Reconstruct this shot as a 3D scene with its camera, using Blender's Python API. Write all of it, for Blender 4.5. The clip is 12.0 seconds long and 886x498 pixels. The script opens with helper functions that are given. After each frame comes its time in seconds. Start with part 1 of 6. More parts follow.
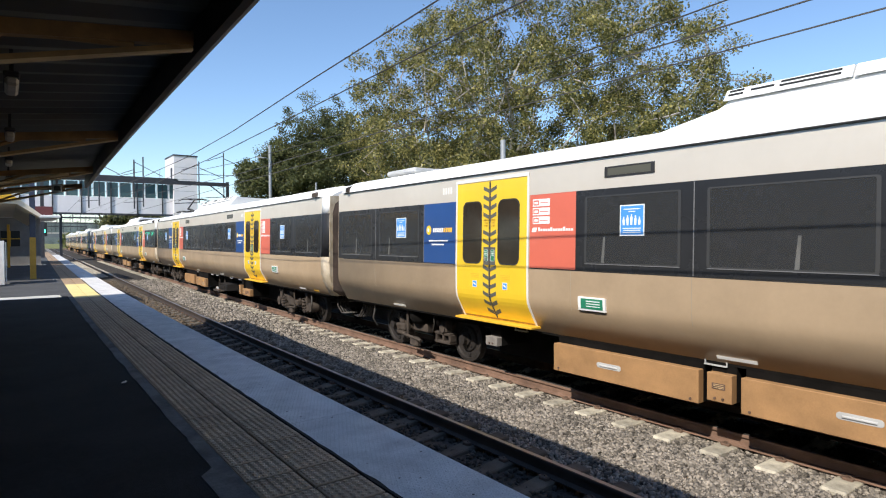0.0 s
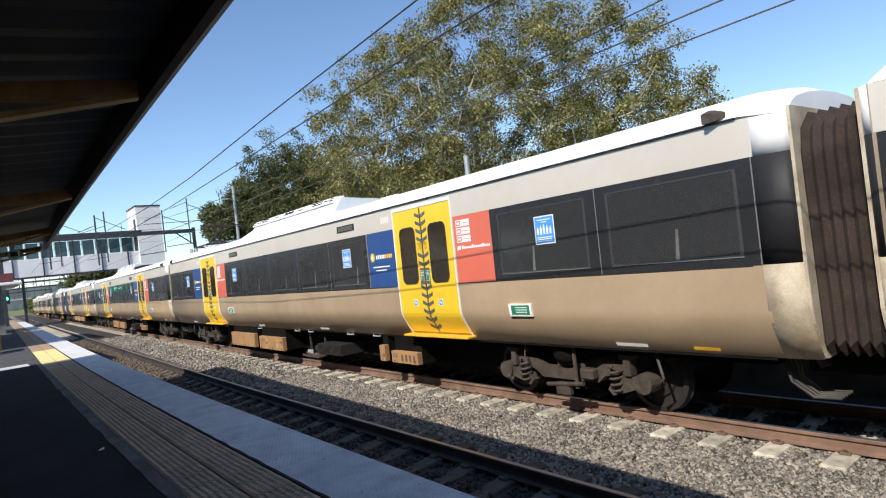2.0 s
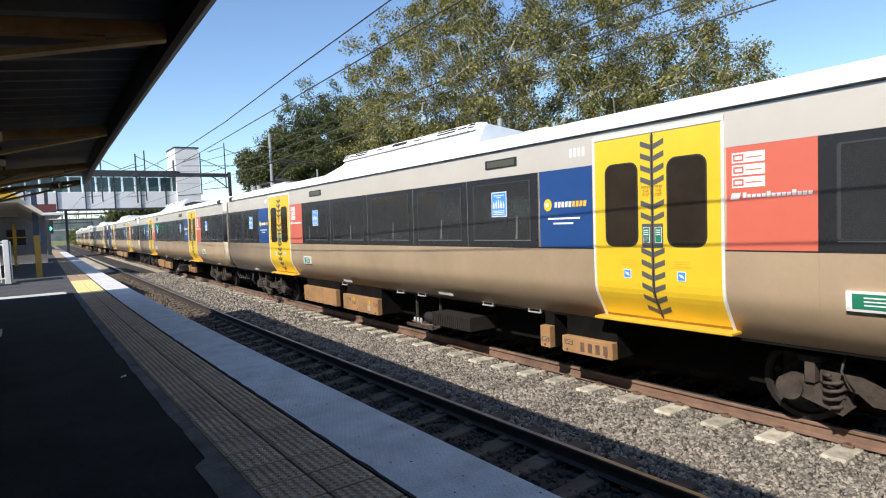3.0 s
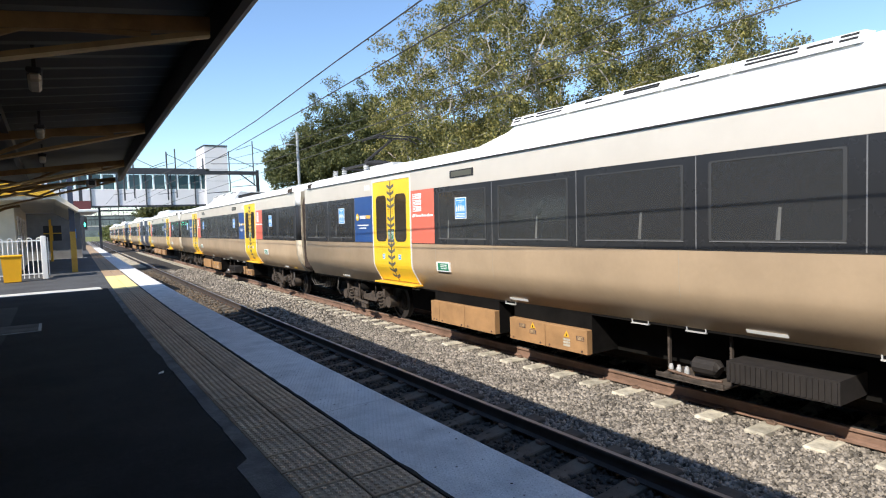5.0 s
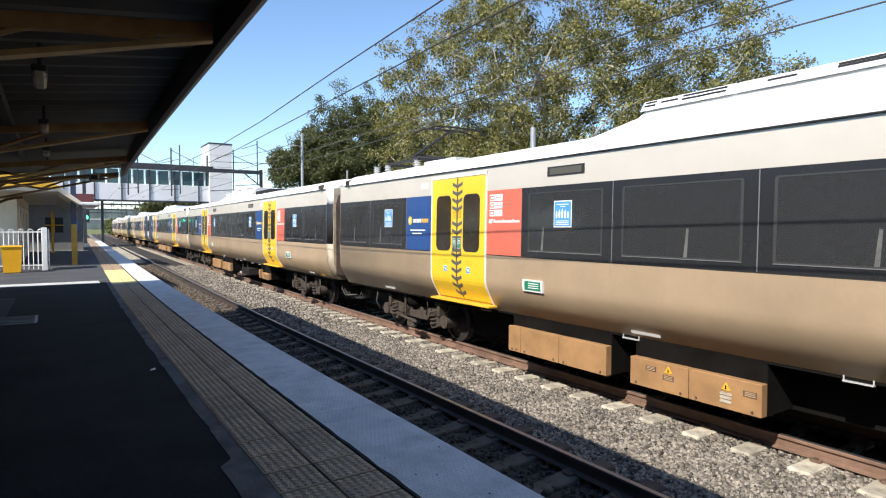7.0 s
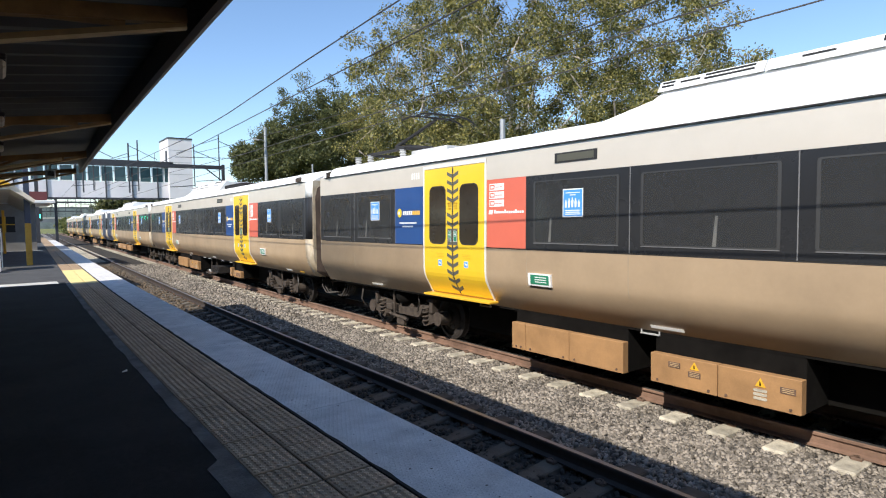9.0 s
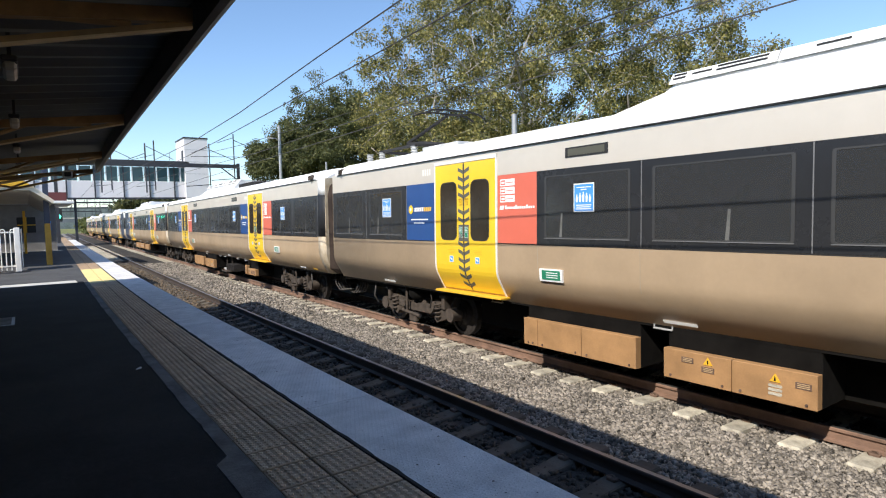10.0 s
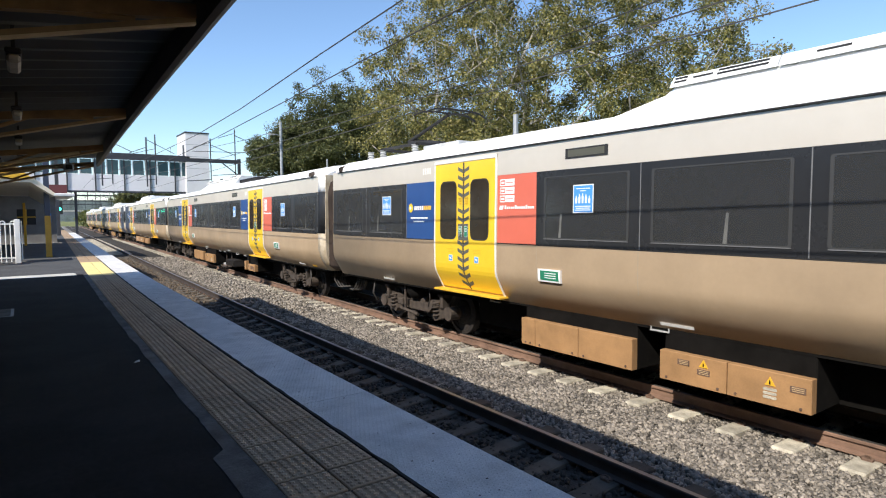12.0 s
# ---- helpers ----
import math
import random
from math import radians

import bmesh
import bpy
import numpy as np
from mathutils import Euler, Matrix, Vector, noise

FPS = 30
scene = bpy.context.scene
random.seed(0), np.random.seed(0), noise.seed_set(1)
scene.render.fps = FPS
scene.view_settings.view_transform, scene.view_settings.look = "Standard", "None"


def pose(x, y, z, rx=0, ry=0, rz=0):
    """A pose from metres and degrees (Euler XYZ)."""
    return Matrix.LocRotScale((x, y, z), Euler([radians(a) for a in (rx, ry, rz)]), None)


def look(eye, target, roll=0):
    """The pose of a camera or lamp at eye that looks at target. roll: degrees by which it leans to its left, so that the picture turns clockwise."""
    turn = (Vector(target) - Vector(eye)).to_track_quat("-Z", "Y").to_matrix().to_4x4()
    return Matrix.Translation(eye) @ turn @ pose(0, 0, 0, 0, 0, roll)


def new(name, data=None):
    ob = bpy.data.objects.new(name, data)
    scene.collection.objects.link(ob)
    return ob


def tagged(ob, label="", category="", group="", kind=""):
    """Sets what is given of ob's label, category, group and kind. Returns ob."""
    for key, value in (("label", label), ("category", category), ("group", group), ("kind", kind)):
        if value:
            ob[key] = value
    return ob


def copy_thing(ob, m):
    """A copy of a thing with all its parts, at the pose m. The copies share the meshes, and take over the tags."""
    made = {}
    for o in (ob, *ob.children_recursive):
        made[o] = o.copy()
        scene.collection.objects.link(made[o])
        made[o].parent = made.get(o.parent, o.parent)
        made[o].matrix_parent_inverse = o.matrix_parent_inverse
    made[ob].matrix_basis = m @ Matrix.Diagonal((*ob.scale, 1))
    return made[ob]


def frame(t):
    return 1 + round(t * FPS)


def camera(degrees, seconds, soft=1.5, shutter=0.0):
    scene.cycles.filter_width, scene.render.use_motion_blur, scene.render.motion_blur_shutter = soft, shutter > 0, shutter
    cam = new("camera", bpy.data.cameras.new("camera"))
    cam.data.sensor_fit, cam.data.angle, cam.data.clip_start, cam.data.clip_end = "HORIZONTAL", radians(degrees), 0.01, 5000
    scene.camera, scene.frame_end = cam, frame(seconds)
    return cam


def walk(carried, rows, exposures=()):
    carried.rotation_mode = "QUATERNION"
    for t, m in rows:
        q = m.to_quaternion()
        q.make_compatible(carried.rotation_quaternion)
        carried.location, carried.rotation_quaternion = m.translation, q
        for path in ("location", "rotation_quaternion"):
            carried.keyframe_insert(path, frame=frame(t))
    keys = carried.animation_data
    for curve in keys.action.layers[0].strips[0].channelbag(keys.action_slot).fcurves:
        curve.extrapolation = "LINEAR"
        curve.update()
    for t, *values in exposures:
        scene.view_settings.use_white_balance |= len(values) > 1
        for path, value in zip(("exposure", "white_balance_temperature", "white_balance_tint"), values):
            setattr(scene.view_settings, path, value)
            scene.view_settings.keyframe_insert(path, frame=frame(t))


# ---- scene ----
# ---- the railway's plan: y runs along the tracks, z = 0 is the platform ----
RAIL_Z = -0.86
X_EDGE, X_T1, X_T2 = 2.23, 3.80, 7.35
BEND, BEND_END = 0.0016, 20.0


def cur(y):
    """How far the railway has bent to the right at y, and its heading there in radians."""
    if y < 0:
        return 0.0, 0.0
    if y < BEND_END:
        return BEND * y * y / 2, BEND * y
    return BEND * BEND_END ** 2 / 2 + BEND * BEND_END * (y - BEND_END), BEND * BEND_END


def bx(x, y):
    return x + cur(y)[0]


cam = camera(74.0, 12.0, soft=1.12)


def view(x, y, z, yaw, pitch, roll):
    return pose(x, y, z, 0, 0, yaw) @ pose(0, 0, 0, 90 + pitch) @ pose(0, 0, 0, 0, 0, roll)


PATH = [
    (0.0, -0.067, -0.089, 1.424, -36.60, -0.99, -0.27),
    (0.5, -0.051, -0.097, 1.422, -35.92, -0.27, -0.02),
    (1.0, -0.064, -0.081, 1.436, -33.39, -0.68, -4.09),
    (1.5, -0.030, -0.032, 1.466, -39.83, 1.19, -5.46),
    (2.0, -0.015, -0.029, 1.444, -39.19, 0.74, -6.80),
    (2.5, 0.022, -0.107, 1.425, -40.22, -2.03, -7.10),
    (3.0, 0.063, -0.152, 1.429, -35.97, -2.74, -2.52),
    (3.5, 0.085, -0.189, 1.423, -33.58, -3.53, -1.07),
    (3.7, 0.070, -0.150, 1.424, -33.87, -3.44, -1.78),
    (5.3, 0.000, 0.050, 1.442, -33.71, -2.68, -2.27),
    (5.5, -0.004, 0.075, 1.446, -34.95, -2.93, -2.34),
    (6.0, 0.002, 0.027, 1.450, -34.70, -2.87, -1.85),
    (6.5, 0.034, -0.051, 1.454, -33.91, -2.74, 0.06),
    (7.0, 0.036, -0.077, 1.464, -33.57, -2.20, -0.01),
    (7.2, 0.035, -0.062, 1.468, -33.59, -1.83, -0.26),
    (8.8, -0.055, 0.045, 1.447, -35.41, -2.60, -0.28),
    (9.0, -0.049, 0.048, 1.449, -36.83, -2.89, -0.92),
    (9.5, -0.028, 0.038, 1.445, -35.63, -3.23, -1.77),
    (10.0, -0.000, 0.022, 1.444, -35.40, -3.21, -1.49),
    (10.5, 0.000, 0.000, 1.450, -35.39, -3.18, -2.17),
    (11.0, -0.002, 0.001, 1.453, -35.33, -3.30, -1.99),
    (11.5, -0.008, -0.012, 1.452, -35.08, -3.42, -1.78),
    (12.0, -0.008, -0.005, 1.444, -35.43, -3.32, -0.54),
]
# the clip's camera opens up a little while the train slows
walk(cam, [(row[0], view(*row[1:])) for row in PATH],
     [(0.0, 0.32), (1.5, 0.3), (2.0, 0.26), (3.0, 0.33), (3.7, 0.4), (5.3, 0.58), (7.2, 0.54), (8.8, 0.41), (12.0, 0.41)])

# ---- daylight ----
SUN_SLOPE, SUN_BACK = 0.966, 0.34
SUN_UP = math.atan(SUN_SLOPE / math.hypot(1, SUN_BACK))
world = bpy.data.worlds.new("sky")
scene.world = world
world.use_nodes = True
wn = world.node_tree
sky = wn.nodes.new("ShaderNodeTexSky")
sky.sky_type, sky.sun_disc = "NISHITA", False
sky.sun_elevation, sky.sun_rotation = SUN_UP, radians(-90) - math.atan(SUN_BACK)
sky.air_density, sky.dust_density, sky.ozone_density = 1.0, 0.0, 4.2
wn.links.new(sky.outputs[0], wn.nodes["Background"].inputs[0])
wn.nodes["Background"].inputs[1].default_value = 0.15
sun = new("sun", bpy.data.lights.new("sun", "SUN"))
sun.data.energy, sun.data.angle, sun.data.color = 4.9, radians(0.53), (1.0, 0.93, 0.83)
sun.matrix_world = look((-20, -20 * SUN_BACK, 20 * SUN_SLOPE), (0, 0, 0))


# ---- materials ----
def mat(name, color, rough=0.6, metal=0.0, vary=0.0, scale=3.0, bump=0.0, bscale=40.0, dark=None, fine=0.0, coat=0.0, random_obj=0.0, island=0.0, spec=None):
    """A surface: base colour with large and fine variation, stains towards `dark`, and relief."""
    m = bpy.data.materials.new(name)
    m.use_nodes = True
    nt = m.node_tree
    p = nt.nodes["Principled BSDF"]
    p.inputs["Roughness"].default_value, p.inputs["Metallic"].default_value = rough, metal
    if coat:
        p.inputs["Coat Weight"].default_value, p.inputs["Coat Roughness"].default_value = coat, 0.08
    if spec is not None:
        p.inputs["Specular IOR Level"].default_value = spec
    p.inputs["Base Color"].default_value = (*color, 1)
    if vary or dark or random_obj or island:
        tc = nt.nodes.new("ShaderNodeTexCoord")
        n1 = nt.nodes.new("ShaderNodeTexNoise")
        n1.inputs["Scale"].default_value, n1.inputs["Detail"].default_value, n1.inputs["Roughness"].default_value = scale, 8, 0.65
        nt.links.new(tc.outputs["Object"], n1.inputs["Vector"])
        mix = nt.nodes.new("ShaderNodeMix")
        mix.data_type = "RGBA"
        low = dark or tuple(c * (1 - vary) for c in color)
        mix.inputs[6].default_value, mix.inputs[7].default_value = (*low, 1), (*[min(1, c * (1 + vary * 0.5)) for c in color], 1)
        ramp = nt.nodes.new("ShaderNodeMapRange")
        ramp.inputs[1].default_value, ramp.inputs[2].default_value = 0.32, 0.62
        nt.links.new(n1.outputs["Fac"], ramp.inputs[0])
        nt.links.new(ramp.outputs[0], mix.inputs[0])
        out = mix.outputs[2]
        if fine:
            n2 = nt.nodes.new("ShaderNodeTexNoise")
            n2.inputs["Scale"].default_value, n2.inputs["Detail"].default_value = scale * 25, 4
            nt.links.new(tc.outputs["Object"], n2.inputs["Vector"])
            hv = nt.nodes.new("ShaderNodeHueSaturation")
            mr = nt.nodes.new("ShaderNodeMapRange")
            mr.inputs[3].default_value, mr.inputs[4].default_value = 1 - fine, 1 + fine
            mr.inputs[1].default_value, mr.inputs[2].default_value = 0.3, 0.7
            nt.links.new(n2.outputs["Fac"], mr.inputs[0])
            nt.links.new(mr.outputs[0], hv.inputs["Value"])
            nt.links.new(out, hv.inputs["Color"])
            out = hv.outputs[0]
        if random_obj or island:
            src = nt.nodes.new("ShaderNodeObjectInfo").outputs["Random"] if random_obj else nt.nodes.new("ShaderNodeNewGeometry").outputs["Random Per Island"]
            amount = random_obj or island
            hv = nt.nodes.new("ShaderNodeHueSaturation")
            mr = nt.nodes.new("ShaderNodeMapRange")
            mr.inputs[3].default_value, mr.inputs[4].default_value = 1 - amount, 1 + amount
            nt.links.new(src, mr.inputs[0])
            nt.links.new(mr.outputs[0], hv.inputs["Value"])
            nt.links.new(out, hv.inputs["Color"])
            out = hv.outputs[0]
        nt.links.new(out, p.inputs["Base Color"])
        rr = nt.nodes.new("ShaderNodeMapRange")
        rr.inputs[3].default_value, rr.inputs[4].default_value = min(1, rough + 0.12), max(0.03, rough - 0.06)
        nt.links.new(n1.outputs["Fac"], rr.inputs[0])
        nt.links.new(rr.outputs[0], p.inputs["Roughness"])
    if bump:
        tc = nt.nodes.new("ShaderNodeTexCoord")
        nb = nt.nodes.new("ShaderNodeTexNoise")
        nb.inputs["Scale"].default_value, nb.inputs["Detail"].default_value = bscale, 6
        nt.links.new(tc.outputs["Object"], nb.inputs["Vector"])
        bp = nt.nodes.new("ShaderNodeBump")
        bp.inputs["Strength"].default_value, bp.inputs["Distance"].default_value = bump, 0.01
        nt.links.new(nb.outputs["Fac"], bp.inputs["Height"])
        nt.links.new(bp.outputs[0], p.inputs["Normal"])
    return m


def glow(name, color, strength):
    m = mat(name, color)
    p = m.node_tree.nodes["Principled BSDF"]
    p.inputs["Emission Color"].default_value, p.inputs["Emission Strength"].default_value = (*color, 1), strength
    return m


def seethrough(name, color, rough, clear):
    """Dark tinted glass that lets part of the light through."""
    m = mat(name, color, rough, spec=0.5)
    nt = m.node_tree
    tr = nt.nodes.new("ShaderNodeBsdfTransparent")
    ms = nt.nodes.new("ShaderNodeMixShader")
    ms.inputs[0].default_value = clear
    nt.links.new(nt.nodes["Principled BSDF"].outputs[0], ms.inputs[1])
    nt.links.new(tr.outputs[0], ms.inputs[2])
    nt.links.new(ms.outputs[0], nt.nodes["Material Output"].inputs[0])
    return m


M = dict(
    # near-black: shade under the canopy is put into the asphalt's colour
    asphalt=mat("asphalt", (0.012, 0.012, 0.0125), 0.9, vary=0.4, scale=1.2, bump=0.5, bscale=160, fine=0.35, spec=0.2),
    border=mat("border_concrete", (0.095, 0.09, 0.085), 0.85, vary=0.75, scale=2.4, bump=0.3, bscale=90, fine=0.15),
    tactile=mat("tactile_paver", (0.36, 0.25, 0.155), 0.85, vary=0.35, scale=2.0, bump=0.2, bscale=120, random_obj=0.08, fine=0.1),
    stud=mat("tactile_stud", (0.50, 0.36, 0.235), 0.8, vary=0.25, scale=3.0, island=0.1),
    # sunlit copy of the paver, with the sun patch's brightness in its colour
    tactile_lit=mat("tactile_sunlit", (0.78, 0.64, 0.27), 0.75, vary=0.15, scale=2.0, bump=0.2, bscale=120, random_obj=0.05),
    coping=mat("painted_coping", (0.63, 0.62, 0.605), 0.8, vary=0.2, scale=3.5, bump=0.5, bscale=70, fine=0.14, random_obj=0.06),
    joint=mat("joint_dirt", (0.014, 0.012, 0.010), 0.95, vary=0.4, scale=8.0),
    # lighter asphalt tone for the stretch beyond the canopy
    oldasphalt=mat("grey_asphalt", (0.062, 0.062, 0.063), 0.85, vary=0.3, scale=0.9, bump=0.4, bscale=120, fine=0.2),
    patch=mat("asphalt_patch", (0.019, 0.019, 0.0195), 0.85, vary=0.5, scale=2.2, bump=0.5, bscale=140, fine=0.3),
    bolt=mat("dark_stain", (0.03, 0.027, 0.025), 0.9),
    concrete=mat("wall_concrete", (0.22, 0.2, 0.18), 0.9, vary=0.4, scale=1.5, bump=0.4, bscale=50),
    earth=mat("earth", (0.17, 0.14, 0.1), 0.95, vary=0.4, scale=0.4, bump=0.5, bscale=12, fine=0.2),
    # carries the canopy's shade on the near track's bed; also laid under the train
    ballast_dark=mat("dark_ballast_bed", (0.045, 0.038, 0.032), 0.95, vary=0.35, scale=2.0, bump=1.0, bscale=45, fine=0.4),
    # bed colour lowered so that gaps between the stones look shaded
    ballast=mat("ballast_bed", (0.035, 0.03, 0.025), 0.95, vary=0.35, scale=2.0, bump=1.0, bscale=45, fine=0.45),
    stone=mat("ballast_stone", (0.205, 0.18, 0.15), 0.92, vary=0.3, scale=2.0, island=0.74),
    stone_brown=mat("rusty_ballast_stone", (0.105, 0.078, 0.052), 0.92, vary=0.3, scale=3.0, island=0.5),
    # carries the canopy's shade among the near track's stones; also under the train
    stone_dark=mat("dark_ballast_stone", (0.05, 0.043, 0.036), 0.92, vary=0.3, scale=3.0, island=0.4),
    # brown sleepers, their colour lowered further for the canopy's shade
    brown_shaded_sleeper=mat("shaded_brown_concrete", (0.09, 0.076, 0.06), 0.9, vary=0.4, scale=4.0, bump=0.3, bscale=60, random_obj=0.15),
    sleeper=mat("concrete_sleeper", (0.43, 0.39, 0.31), 0.85, vary=0.45, scale=6.0, bump=0.4, bscale=60, random_obj=0.2, fine=0.2),
    # rust darkened in colour for the shaded near track
    rail_dark=mat("shaded_rust_rail", (0.045, 0.033, 0.027), 0.7, vary=0.3, scale=3.0),
    rail_rust=mat("rusty_rail", (0.19, 0.115, 0.08), 0.8, vary=0.35, scale=3.0, bump=0.3, bscale=80),
    rail_top=mat("polished_rail_head", (0.42, 0.4, 0.38), 0.45, metal=1.0, vary=0.1, scale=6),
    iron=mat("rusty_iron", (0.13, 0.08, 0.055), 0.8, vary=0.4, scale=10),
    # train
    side=mat("beige_coach_paint", (0.42, 0.31, 0.20), 0.42, metal=0.1, vary=0.13, scale=0.7, coat=0.12, fine=0.02),
    cantrail=mat("pale_beige_paint", (0.64, 0.58, 0.49), 0.4, metal=0.2, vary=0.06, scale=0.9, coat=0.2),
    cantrail_pale=mat("pale_lettering", (0.74, 0.72, 0.68), 0.5),
    number=mat("faded_number_paint", (0.76, 0.73, 0.67), 0.5),
    skirt=mat("brown_skirt_grime", (0.40, 0.335, 0.25), 0.45, metal=0.2, vary=0.12, scale=1.6),
    endcap=mat("cream_end_moulding", (0.53, 0.455, 0.34), 0.7, dark=(0.3, 0.23, 0.145), scale=2.2, fine=0.1),
    roof=mat("white_roof_paint", (0.82, 0.82, 0.8), 0.5, vary=0.05, scale=1.1),
    roofgrey=mat("grey_roof_fitting", (0.45, 0.45, 0.44), 0.6, vary=0.2, scale=3.0),
    gutter=mat("black_gutter", (0.02, 0.02, 0.02), 0.7),
    band=mat("black_window_band", (0.026, 0.027, 0.029), 0.25, vary=0.15, scale=2.0, spec=0.35),
    glass=seethrough("tinted_glass", (0.055, 0.058, 0.06), 0.09, 0.5),
    endband=mat("dull_black_end_panel", (0.022, 0.022, 0.0235), 0.55, vary=0.2, scale=2.0, spec=0.25),
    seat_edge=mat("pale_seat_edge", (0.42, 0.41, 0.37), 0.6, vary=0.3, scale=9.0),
    doorglass=mat("brown_tinted_glass", (0.034, 0.026, 0.019), 0.08, vary=0.3, scale=1.5, spec=0.5),
    seal=mat("grey_window_seal", (0.042, 0.042, 0.041), 0.5),
    trimgrey=mat("pale_grey_trim", (0.16, 0.16, 0.16), 0.5),
    yellow=mat("yellow_door_paint", (0.82, 0.54, 0.03), 0.42, vary=0.08, scale=1.0, coat=0.2),
    doorgrey=mat("dark_grey_chevron", (0.10, 0.10, 0.09), 0.55, vary=0.1, scale=3),
    white=mat("white_paint", (0.8, 0.8, 0.78), 0.5, vary=0.06, scale=3.0),
    red=mat("coral_red_panel", (0.64, 0.145, 0.092), 0.4, vary=0.05, scale=1.5, coat=0.2),
    blue=mat("blue_panel", (0.019, 0.068, 0.225), 0.4, vary=0.06, scale=1.5, coat=0.2),
    signblue=mat("sign_blue", (0.07, 0.3, 0.72), 0.45),
    signgreen=mat("sign_green", (0.02, 0.2, 0.11), 0.45),
    orange=mat("orange_lettering", (0.9, 0.5, 0.05), 0.45),
    tan=mat("tan_equipment_paint", (0.355, 0.198, 0.085), 0.65, vary=0.24, scale=2.2, fine=0.05, bump=0.05, bscale=9),
    black=mat("black_underframe", (0.008, 0.0072, 0.0065), 0.95, vary=0.4, scale=4.0, spec=0.1),
    bogie=mat("dusty_bogie_steel", (0.058, 0.044, 0.034), 0.85, vary=0.55, scale=7.0, bump=0.2, bscale=50),
    wheel=mat("wheel_steel", (0.022, 0.018, 0.016), 0.65, metal=0.1, vary=0.3, scale=8.0),
    bellows=mat("gangway_bellows", (0.05, 0.033, 0.025), 0.9, dark=(0.008, 0.006, 0.005), scale=2.0, fine=0.3),
    hose=mat("grey_hose", (0.05, 0.045, 0.04), 0.6, vary=0.2, scale=9.0),
    display=mat("indicator_display", (0.09, 0.085, 0.06), 0.3),
    silver=mat("brushed_metal", (0.55, 0.54, 0.5), 0.4, metal=0.8, vary=0.1, scale=9),
    # station
    sheet=mat("painted_roof_sheet", (0.062, 0.062, 0.054), 0.6, vary=0.2, scale=1.2),
    steelbrown=mat("ochre_painted_steel", (0.21, 0.115, 0.04), 0.65, vary=0.35, scale=3.0),
    # paler ochre: light along the truss flanges put into colour; also conduits and plates
    flange=mat("pale_ochre_steel", (0.48, 0.33, 0.17), 0.6, vary=0.2, scale=3.0),
    # kiosk's grey wall, darkened in colour for the awning's shade
    kiosk=mat("shaded_grey_wall", (0.2, 0.195, 0.19), 0.8, vary=0.2, scale=1.2),
    fascia=mat("dark_fascia", (0.016, 0.013, 0.013), 0.6, vary=0.2, scale=2.0),
    # concrete made pale to carry the sunlight that lies across the platform
    paleband=mat("sunlit_concrete_band", (0.55, 0.54, 0.5), 0.85, vary=0.2, scale=1.5, bump=0.2, bscale=60),
    cream=mat("cream_wall", (0.66, 0.6, 0.48), 0.8, vary=0.12, scale=1.2, bump=0.1, bscale=30),
    greywall=mat("grey_wall", (0.42, 0.42, 0.41), 0.8, vary=0.15, scale=1.2),
    ochre=mat("ochre_yellow_paint", (0.75, 0.42, 0.03), 0.55, vary=0.12, scale=3.0),
    bluepost=mat("dark_blue_paint", (0.035, 0.045, 0.08), 0.5, vary=0.15, scale=3.0),
    binyellow=mat("yellow_plastic", (0.85, 0.42, 0.01), 0.5, vary=0.06, scale=3.0),
    bridgewall=mat("pale_bridge_panel", (0.72, 0.7, 0.72), 0.6, vary=0.06, scale=0.4),
    bridgeglass=mat("green_tinted_glass", (0.06, 0.11, 0.12), 0.12),
    steel=mat("galvanised_steel", (0.36, 0.37, 0.38), 0.55, metal=0.5, vary=0.15, scale=4),
    gantry=mat("dark_gantry_steel", (0.04, 0.043, 0.052), 0.6, metal=0.1, vary=0.2, scale=3),
    panto=mat("sooty_pantograph_steel", (0.016, 0.014, 0.013), 0.65, vary=0.3, scale=6),
    # ochre darkened for the post foot's shade; also colours the door lettering
    dullochre=mat("darkened_ochre_paint", (0.42, 0.24, 0.03), 0.6, vary=0.2, scale=3.0),
    wire=mat("copper_wire", (0.06, 0.055, 0.05), 0.6, metal=0.3),
    maroon=mat("maroon_board", (0.10, 0.022, 0.022), 0.6, vary=0.1, scale=2),
    bark=mat("grey_bark", (0.4, 0.36, 0.31), 0.9, vary=0.4, scale=3.0, bump=0.8, bscale=18),
    darkbark=mat("dark_bark", (0.1, 0.08, 0.06), 0.9, vary=0.4, scale=3.0, bump=0.8, bscale=18),
    grass=mat("dry_grass", (0.16, 0.17, 0.05), 0.95, vary=0.4, scale=0.8, bump=0.6, bscale=25, fine=0.3),
    farwall=mat("far_wall", (0.5, 0.47, 0.43), 0.8, vary=0.15, scale=0.3),
    farroof=mat("far_roof", (0.3, 0.22, 0.19), 0.8, vary=0.2, scale=0.5),
    hill=mat("hazy_wooded_hill", (0.17, 0.21, 0.2), 0.95, vary=0.35, scale=0.05, fine=0.3),
    haze=mat("far_grey_structure", (0.16, 0.18, 0.2), 0.8, vary=0.15, scale=0.3),
    lens_white=mat("lamp_diffuser", (0.36, 0.31, 0.24), 0.45, vary=0.2, scale=5.0),
    green_light=glow("signal_green", (0.05, 0.9, 0.55), 6.0),
)


